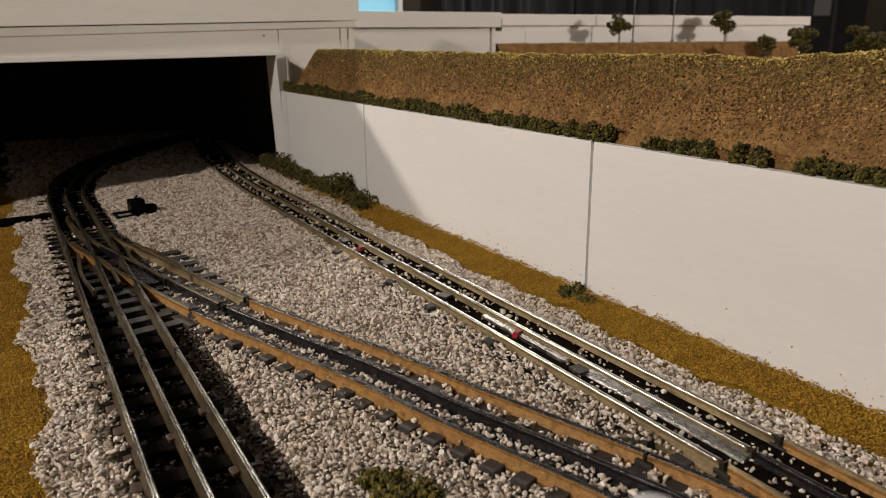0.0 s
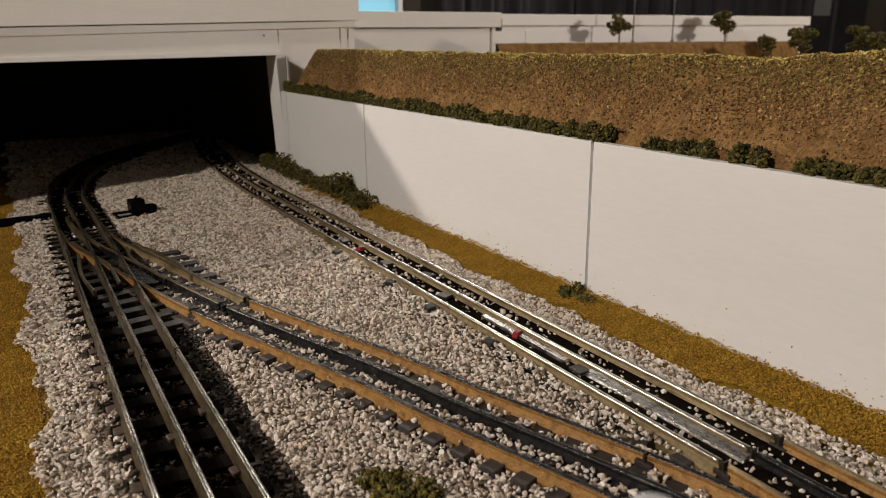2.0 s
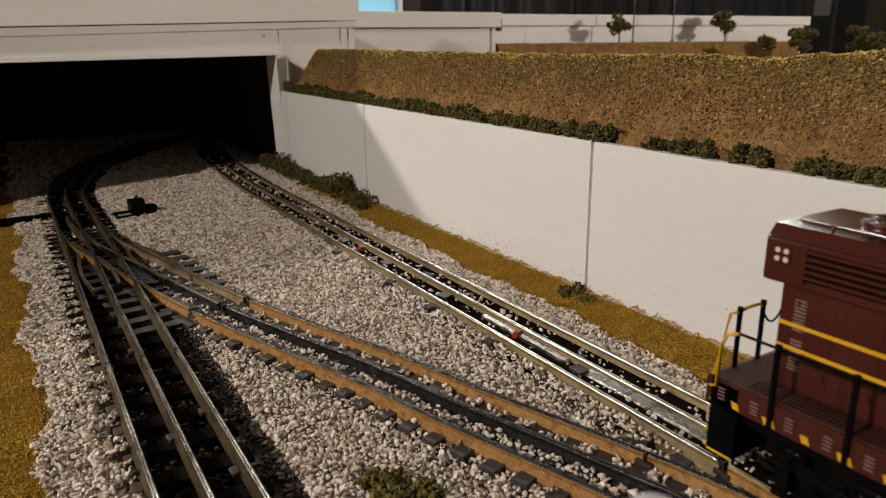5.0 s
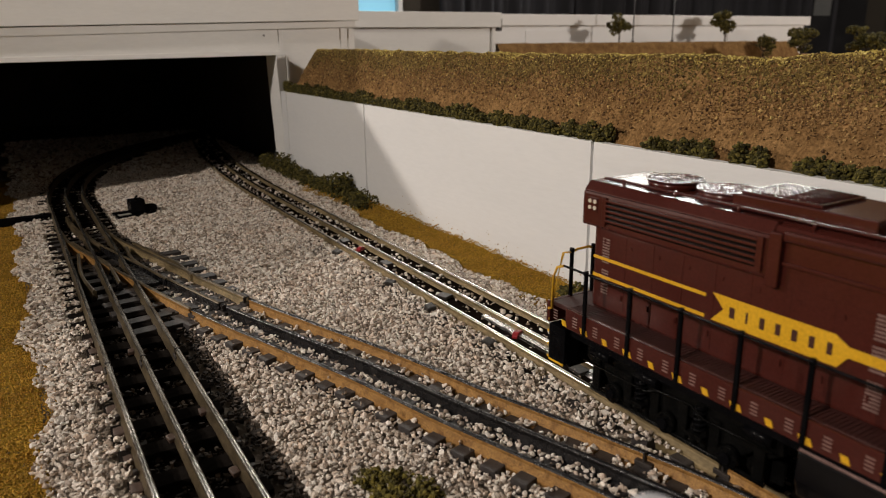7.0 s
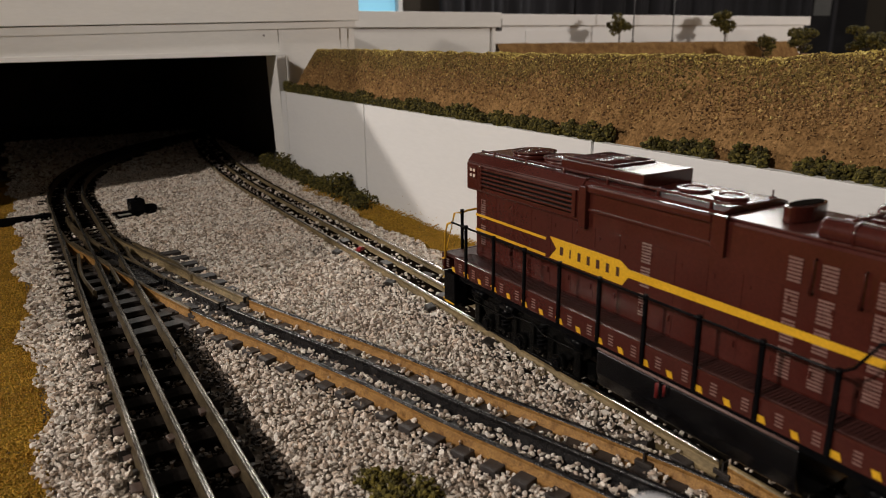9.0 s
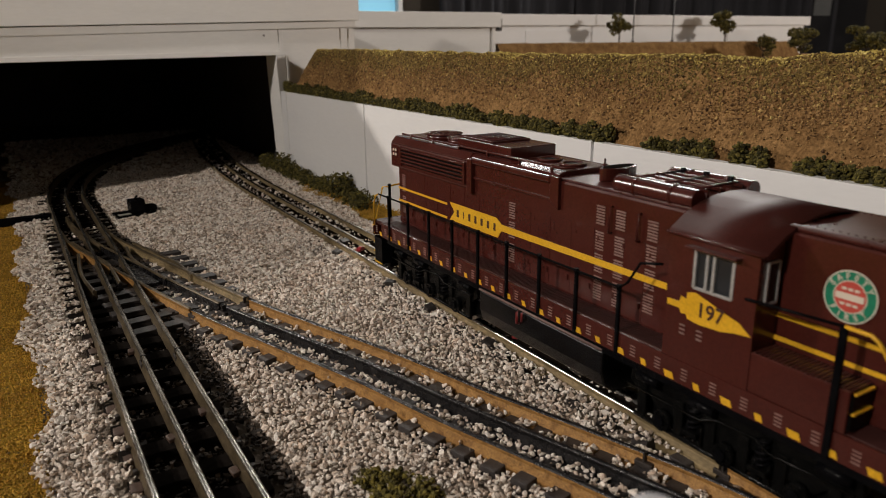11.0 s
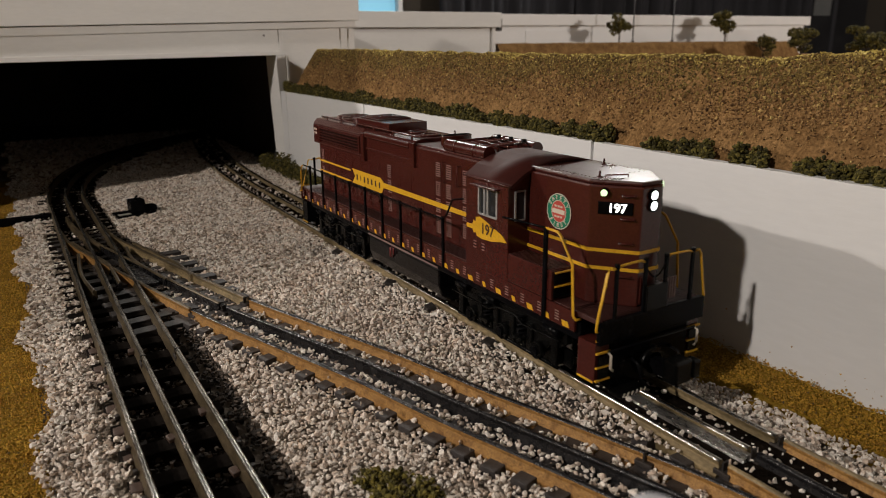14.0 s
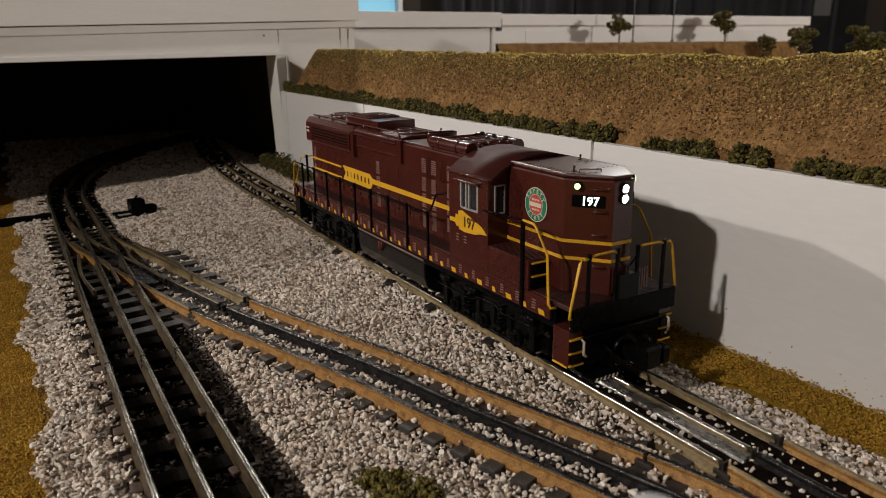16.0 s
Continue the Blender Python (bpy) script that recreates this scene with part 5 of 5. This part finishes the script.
# --- pilots, steps, couplers ---
for yy, d in ((FRONT, -1), (REAR, 1)):
    y0, y1 = sorted((yy - d * 0.0055, yy + d * 0.0008))
    pilot = lbox("pilot", -0.0235, 0.0235, y0, y1, 0.0075, 0.0300, BLACK, 0.0006)
    for s in (-1, 1):
        a, c = sorted((s * 0.0236, s * 0.0318))
        w0, w1 = sorted((yy, yy - d * 0.0110))
        well = lbox("step_well", a, c, w0, w1, 0.0125, 0.0300, MAROON if d < 0 else BLACK, 0.0004)
        f0, f1 = sorted((yy + d * 0.0001, yy + d * 0.0012))
        for z in (0.0130, 0.0190, 0.0255):
            lbox("step_edge", a, c, f0, f1, z, z + 0.0008, YELLOW, 0.0001, well, "yellow step edge")
            if z < 0.025:
                lbox("step_hole", a + 0.0012, c - 0.0012, f0, (f0 + f1) / 2, z + 0.0012, z + 0.0055, SOOT, 0, well)
        side_box("step_edge", w0 + 0.0005, w1 - 0.0005, 0.0122, 0.0131, -0.0318 if s < 0 else 0.03195, YELLOW, well, 0.0003)
        lbox("corner_mark", a, c, f0, f1, 0.0312, 0.0322, YELLOW, 0.0001, well)
        fb0, fb1 = sorted((yy + d * 0.0008, yy + d * 0.0075))
        a, c = sorted((s * 0.0075, s * 0.0240))
        board = lbox("footboard", a, c, fb0, fb1, 0.0062, 0.0080, SOOT, 0.0003)
        e = yy + d * 0.0076
        for k in range(6):
            x = s * (0.0090 + 0.0025 * k)
            lo, hi = sorted((e, e + d * 0.0002))
            part("stripe", prism([(x - 0.0006, 0.0063), (x + 0.0002, 0.0063), (x + 0.0010, 0.0079), (x + 0.0002, 0.0079)], ly(lo), ly(hi)), PALE, board, "pale slanted warning stripe")
        lrod("cut_lever", [(s * 0.0265, yy + d * 0.0025, 0.0262), (s * 0.0265, yy + d * 0.004, 0.0255), (s * 0.0265, yy + d * 0.004, 0.0195), (s * 0.0250, yy + d * 0.004, 0.0182)], 0.0006, PALE, label="white hooked lever end")
        lrod("air_hose", [(s * 0.012, yy + d * 0.001, 0.020), (s * 0.0125, yy + d * 0.006, 0.019), (s * 0.0120, yy + d * 0.008, 0.012), (s * 0.010, yy + d * 0.010, 0.0095)], 0.0008, BLACK)
    lrod("uncoupling_bar", [(-0.0262, yy + d * 0.0024, 0.0265), (0.0262, yy + d * 0.0024, 0.0265)], 0.0006, BLACK)
    c0, c1 = sorted((yy, yy + d * 0.0150))
    coupler = lbox("coupler", -0.0026, 0.0026, c0, c1, 0.0120, 0.0185, BLACK, 0.0006)
    k0, k1 = sorted((yy + d * 0.0140, yy + d * 0.0215))
    lbox("knuckle", -0.0062, 0.0040, k0, k1, 0.0130, 0.0232, SOOT, 0.0012, coupler)
    k0, k1 = sorted((yy + d * 0.0165, yy + d * 0.0220))
    lbox("jaw", 0.0042, 0.0085, k0, k1, 0.0140, 0.0222, SOOT, 0.0010, coupler)
    part("draft_gear_ring", disc((0, ly(yy + d * 0.001), 0.0155), (0, d, 0), 0.0072, 0.0030, 24, 0.0050), SOOT, coupler)

# --- fuel tank ---
TANK_PAINT = mottled("glossy_black_tank", (0.0022, 0.0022, 0.003), (0.0045, 0.0045, 0.0055), 90, 0.22, fine=900, depth=0.00003)
TANK = [(-0.0215, 0.0060), (-0.0270, 0.0100), (-0.0292, 0.0165), (-0.0292, 0.0262), (-0.0272, 0.0290), (0.0272, 0.0290), (0.0292, 0.0262), (0.0292, 0.0165), (0.0270, 0.0100), (0.0215, 0.0060)]
tank = part("fuel_tank", bevelled(prism(TANK, ly(0.3570), ly(0.4500)), 0.0008), TANK_PAINT, loco)
lrod("tank_pipe", [(-0.0297, 0.4490, 0.0280), (-0.0297, 0.3570, 0.0280)], 0.0006, SLAT, tank)
REDP = plain("red_valve_paint", (0.13, 0.012, 0.012), 0.4)
lrod("fuel_valve", [(-0.0290, 0.4150, 0.0270), (-0.0308, 0.4150, 0.0262), (-0.0308, 0.4150, 0.0205), (-0.0293, 0.4150, 0.0200)], 0.0007, REDP, tank, "small red fuel cut-off handle")
lrod("fuel_valve", [(-0.0290, 0.4115, 0.0275), (-0.0306, 0.4115, 0.0266), (-0.0306, 0.4115, 0.0222)], 0.0005, REDP, tank, "small red fuel cut-off handle")

# --- bogies ---
WHEEL_R = 0.0102
WHEELS = []
for mid in (0.2955, 0.5040):
    bogie = new("bogie")
    bogie.parent, bogie.location = loco, (0, ly(mid), 0)
    bogie.empty_display_size = 0.01
    for s in (-1, 1):
        x0, x1 = sorted((s * 0.0225, s * 0.0262))
        shape = [(-0.0480, 0.0200), (-0.0470, 0.0262), (-0.020, 0.0272), (0.0, 0.0252), (0.020, 0.0272), (0.0470, 0.0262), (0.0480, 0.0200), (0.0430, 0.0165), (0.0370, 0.0165), (0.0330, 0.0125), (0.0235, 0.0125),
                 (0.0200, 0.0165), (0.0060, 0.0165), (0.0040, 0.0125), (-0.0040, 0.0125), (-0.0060, 0.0165), (-0.0200, 0.0165), (-0.0235, 0.0125), (-0.0330, 0.0125), (-0.0370, 0.0165), (-0.0430, 0.0165)]
        part("side_frame", bevelled(prism(shape, x0, x1, "x"), 0.0006), SOOT, bogie)
        for y in (-0.0285, 0.0, 0.0285):
            box_x = s * 0.0262
            jb = part("journal_box", bevelled(disc((box_x, y, 0.0105), (s, 0, 0), 0.0042, 0.0030, 16), 0.0008), SOOT, bogie)
            part("cap", bevelled(disc((box_x + s * 0.003, y, 0.0105), (s, 0, 0), 0.0022, 0.0012, 12), 0.0004), BLACK, jb)
            for k in range(6):
                a = k * math.pi / 3
                part("bolt", disc((box_x + s * 0.003, y + 0.0032 * math.cos(a), 0.0105 + 0.0032 * math.sin(a)), (s, 0, 0), 0.0004, 0.0006, 6), BLACK, jb)
        for y in (-0.0145, 0.0145):
            coil = [(s * 0.0268 + 0.0023 * math.cos(a), y + 0.0023 * math.sin(a), 0.0134 + 0.00027 * k) for k, a in enumerate([k * math.pi / 4 for k in range(41)])]
            part("coil_spring", rod(coil, 0.0006, 6), BLACK, bogie)
            part("spring_plug", disc((s * 0.0268, y, 0.0128), (0, 0, 1), 0.0014, 0.0112, 12), SOOT, bogie)
            x0, x1 = sorted((s * 0.0235, s * 0.0300))
            part("spring_seat", box(x0, x1, y - 0.0036, y + 0.0036, 0.0110, 0.0130, 0.0004), SOOT, bogie)
        for y in (-0.040, 0.010, 0.036):
            part("brake_cylinder", rod([(s * 0.0285, y - 0.0055, 0.0248), (s * 0.0285, y + 0.0055, 0.0248)], 0.0021, 14), BLACK, bogie)
        x0, x1 = sorted((s * 0.0204, s * 0.0222))
        part("brake_rigging", bevelled(prism([(-0.0465, 0.0062), (0.0465, 0.0062), (0.0465, 0.0150), (-0.0465, 0.0150)], x0, x1, "x"), 0.0005), SOOT, bogie)
        x0, x1 = sorted((s * 0.0263, s * 0.0276))
        for y in (-0.0400, -0.0215, -0.0070, 0.0070, 0.0215, 0.0400):
            part("pedestal_bar", box(x0, x1, y - 0.0022, y + 0.0022, 0.0060, 0.0215, 0.0005), SOOT, bogie)
        part("tie_bar", rod([(s * 0.0272, -0.0430, 0.0068), (s * 0.0272, 0.0430, 0.0068)], 0.0010, 8), SOOT, bogie)
        part("brake_pipe", rod([(s * 0.0292, -0.046, 0.0215), (s * 0.0292, -0.018, 0.0205), (s * 0.0292, -0.012, 0.0235), (s * 0.0292, 0.004, 0.0225), (s * 0.0292, 0.010, 0.0195), (s * 0.0292, 0.046, 0.0195)], 0.0005, 6), SOOT, bogie)
        for y in (-0.0285, 0.0, 0.0285):
            x0, x1 = sorted((s * 0.0228, s * 0.0272))
            for e in (-0.0118, 0.0118):
                part("brake_shoe", box(x0, x1, y + e - 0.0012, y + e + 0.0012, 0.0070, 0.0150, 0.0005), SOOT, bogie)
    part("bolster", box(-0.0215, 0.0215, -0.006, 0.006, 0.0170, 0.0238, 0.0006), SOOT, bogie)
    for y in (-0.0285, 0.0, 0.0285):
        axle = new("wheelset")
        axle.parent, axle.location = bogie, (0, y, WHEEL_R)
        axle.empty_display_size = 0.005
        part("axle", rod([(-0.0225, 0, 0), (0.0225, 0, 0)], 0.0022, 12), SOOT, axle)
        for s in (-1, 1):
            part("wheel", bevelled(disc((s * 0.0145, 0, 0), (s, 0, 0), WHEEL_R, 0.0052, 36), 0.0004), CHROME, axle)
            part("wheel_face", disc((s * 0.0197, 0, 0), (s, 0, 0), WHEEL_R - 0.0016, 0.0003, 30), SOOT, axle)
            for k in range(5):
                a = k * 2 * math.pi / 5
                part("wheel_hole", disc((s * 0.0200, 0.0055 * math.cos(a), 0.0055 * math.sin(a)), (s, 0, 0), 0.0014, 0.0002, 10), BLACK, axle)
        WHEELS.append((axle, y))


# ================= small things on the tracks =================
def rail_piece(name, knots, mats, parent, label="", drop=0.0005):
    return part(name, rail_mesh(spline(knots, 6), drop), mats, parent, label)


turnout = thing("turnout_fittings", "dark bent guard rails and frog of a model turnout", "turnout", kind="structure")
rail_piece("guard_rail", [(-0.1975, 0.600), (-0.2003, 0.5600), (-0.2003, 0.5300), (-0.1970, 0.4980)], [RAIL_AGED, RAIL_AGED], turnout, "bent grey guard rail")
rail_piece("guard_rail", [(-0.1950, 0.742), (-0.1915, 0.690), (-0.1851, 0.6393), (-0.1800, 0.6150)], [RAIL_AGED, RAIL_AGED], turnout, "bent grey guard rail")
rail_piece("wing_rail", [(-0.1982, 0.640), (-0.1890, 0.5950), (-0.1815, 0.5600), (-0.1805, 0.5060)], [RAIL_BLACK, RAIL_AGED], turnout)
rail_piece("guard_rail", [(-0.1560, 0.612), (-0.1460, 0.568), (-0.1380, 0.536), (-0.1355, 0.4980)], [RAIL_OLIVE, RAIL_AGED], turnout, "bent tan guard rail")
rail_piece("wing_rail", [(-0.1630, 0.600), (-0.1640, 0.5650), (-0.1575, 0.5250), (-0.1520, 0.4980)], [RAIL_BLACK, RAIL_AGED], turnout)
part("frog", bevelled(prism([(-0.1712, 0.560), (-0.1655, 0.560), (-0.1560, 0.502), (-0.1690, 0.502)], 0.0044, 0.0078, "z"), 0.0008), RAIL_BLACK, turnout, "black wedge-shaped frog")
part("throw_bar", bevelled(box(-0.30, -0.196, 0.772, 0.781, 0.0006, 0.0075), 0.0012), BLACK, turnout, "black bar reaching across the verge")
me = tie_mesh(0.0400)
for k in range(9):
    ob = new("long_tie", me)
    ob.matrix_world = pose(-0.166 + 0.0022 * k, 0.580 - 0.0190 * k, -0.0003, 0, 0, 7 + random.uniform(-1, 1))
    ob.parent = turnout

machine = thing("switch_machine", "small black plastic switch machine with a lever box", "switch machine", pose(-0.1330, 0.752, 0.0012, 0, 0, 8))
part("base", box(-0.020, 0.017, -0.011, 0.011, 0.0, 0.0040, 0.0008), BLACK, machine)
part("housing", box(-0.006, 0.0075, -0.008, 0.007, 0.0038, 0.0165, 0.0012), BLACK, machine)
part("side_lug", box(0.0072, 0.0190, -0.006, 0.006, 0.0038, 0.0090, 0.0010), BLACK, machine)
part("label_tab", box(-0.0190, -0.0075, -0.0105, -0.006, 0.0040, 0.0048, 0.0002), plain("grey_tab", (0.34, 0.32, 0.29), 0.6), machine, "pale grey tab")
part("lever", rod([(0.0, 0.0, 0.0160), (0.003, 0.001, 0.0195)], 0.0010, 8), BLACK, machine)

# --- joiners, clips and the silver strip of the main track ---
CLIP = mottled("dark_steel_clip", (0.02, 0.018, 0.016), (0.06, 0.05, 0.045), 300, 0.5, 0.4)
STEEL = mottled("scuffed_aluminium", (0.34, 0.33, 0.31), (0.74, 0.73, 0.71), 420, 0.28, 0.95, fine=1500, depth=0.0005, stretch=(1, 0.25, 1), tone=0.3)
CLIP_RED = mottled("glossy_red_plastic", (0.20, 0.012, 0.016), (0.34, 0.022, 0.028), 400, 0.32)


def joiner(x, y, turn, parent, length=0.0075):
    ob = part("rail_joiner", box(-0.0021, 0.0021, -length / 2, length / 2, 0.0050, 0.0074, 0.0005), CLIP, parent)
    ob.matrix_world = pose(x, y, 0, 0, 0, turn)
    g = part("joint_gap", box(-0.00145, 0.00145, -0.0004, 0.0004, 0.0072, 0.01112, 0.0), CLIP, parent)
    g.matrix_world = pose(x, y, 0, 0, 0, turn)


for x, y in ((-GAUGE, 0.1500), (GAUGE, 0.1500), (0.0, 0.1500)):
    joiner(x, y, 0, main_a)
for d in (-GAUGE, 0.0, GAUGE):
    joiner(-0.1875 + d, 0.372, 0, main_b)
for x, y, a in ((-0.1500, 0.4275, 16), (-0.1330, 0.4225, 16), (-0.1177, 0.4300, 16), (-0.0372, 0.1705, 13.5)):
    joiner(x, y, a, branch)
for y in (0.32, 0.345, 0.29, 0.27, 0.25):
    for s in (-1, 1):
        part("rail_spike", box(-0.1875 + s * (GAUGE + 0.0030) - 0.001, -0.1875 + s * (GAUGE + 0.0030) + 0.001, y - 0.0012, y + 0.0012, 0.0052, 0.0070, 0.0004), CLIP, main_b)
part("silver_strip", bevelled(prism([(-0.0062, 0.0062), (-0.0010, 0.0062), (-0.0010, 0.0090), (-0.0026, 0.0092), (-0.0058, 0.0076)], 0.1500, 0.2400), 0.0004), STEEL, main_a, "scuffed silver strip beside the middle rail")
part("silver_strip", bevelled(box(-0.0062, -0.0018, 0.256, 0.330, 0.0063, 0.0082), 0.0004), STEEL, main_a, "scuffed silver strip beside the middle rail")
for (x, y), a in (((0.0030, 0.2560), 12), ((-0.0050, 0.2440), -8), ((-0.0055, 0.3720), 10), ((-0.0060, 0.5300), -6), ((0.0060, 0.4150), 20), ((-0.0058, 0.4560), 5)):
    ob = part("grey_plate", box(-0.0032, 0.0032, -0.0050, 0.0050, 0.0064, 0.0084, 0.0005), CLIP, main_a)
    ob.matrix_world = pose(x, y, 0, random.uniform(-6, 6), random.uniform(-6, 6), a)
for x, y, a in ((-0.0235, 0.5045, 20), (-0.0222, 0.3610, -10), (-0.0225, 0.2980, 15), (-0.0226, 0.4170, 40)):
    ob = part("track_clip", box(-0.0030, 0.0030, -0.0035, 0.0035, 0.0055, 0.0088, 0.0011), CLIP, main_a)
    ob.matrix_world = pose(x, y, 0, 8, -12, a)
for (x, y), a in (((-0.0048, 0.2965), 30), ((-0.0062, 0.4995), 38)):
    clip = thing("wire_clip", "small glossy red plastic clip between the rails", "wire clip", pose(x, y, 0.0064, 0, 0, a), "red clips")
    part("body", bevelled(prism([(-0.0042, 0.0), (0.0040, 0.0), (0.0044, 0.0014), (0.0025, 0.0032), (-0.0020, 0.0034), (-0.0044, 0.0016)], -0.0017, 0.0017), 0.0005), CLIP_RED, clip)
    part("wire", rod([(0.0042, 0, 0.0008), (0.0065, 0.0012, 0.0002), (0.0080, 0.0030, -0.0015)], 0.0006, 6), CLIP, clip)

# --- pale grey post close to the lens ---
POST = mottled("pale_grey_plastic", (0.32, 0.32, 0.34), (0.42, 0.42, 0.44), 80, 0.7)
post = thing("marker_post", "pale grey round-topped post standing in the gravel", "post", pose(-0.1462, 0.0708, 0.0))
bm = rod([(0, 0, -0.001), (0, 0, 0.0867), (0, 0, 0.0893), (0, 0, 0.0910)], 0.0062, 20)
for v in bm.verts:
    if v.co.z > 0.0868:
        k = {0.0893: 0.72, 0.0910: 0.30}.get(round(v.co.z, 4), 0.5)
        v.co.x, v.co.y = v.co.x * k, v.co.y * k
part("shaft", bm, POST, post)
part("foot", bevelled(disc((0, 0, -0.001), (0, 0, 1), 0.0095, 0.004, 20), 0.001), POST, post)


# ================= movement =================
def motions():
    """The locomotive backs along the main track and stops; its wheels roll."""
    rows = [(0.0, -0.6520), (1.0, -0.6060), (2.0, -0.5600), (3.0, -0.5140), (4.2, -0.4592), (5.2, -0.4140), (6.3, -0.3655), (7.0, -0.3340), (7.5, -0.3115), (8.0, -0.2875),
            (8.5, -0.2645), (9.0, -0.2415), (10.0, -0.1965), (11.0, -0.1520), (11.5, -0.1292), (12.0, -0.1065), (12.5, -0.0853), (13.0, -0.0622),
            (13.5, -0.0395), (14.0, -0.0168), (14.25, -0.0062), (14.45, -0.0006), (14.6, 0.0), (15.0, 0.0), (16.0, 0.0)]
    walk(loco, [(t, pose(0, LY + y, RAIL_Z)) for t, y in rows])
    times = [0.3 * k for k in range(49)] + [14.6, 16.0]
    ways = np.interp(times, [r[0] for r in rows], [r[1] for r in rows])
    for axle, y in WHEELS:
        walk(axle, [(t, pose(0, y, WHEEL_R, -math.degrees(w / WHEEL_R))) for t, w in zip(times, ways)])


motions()
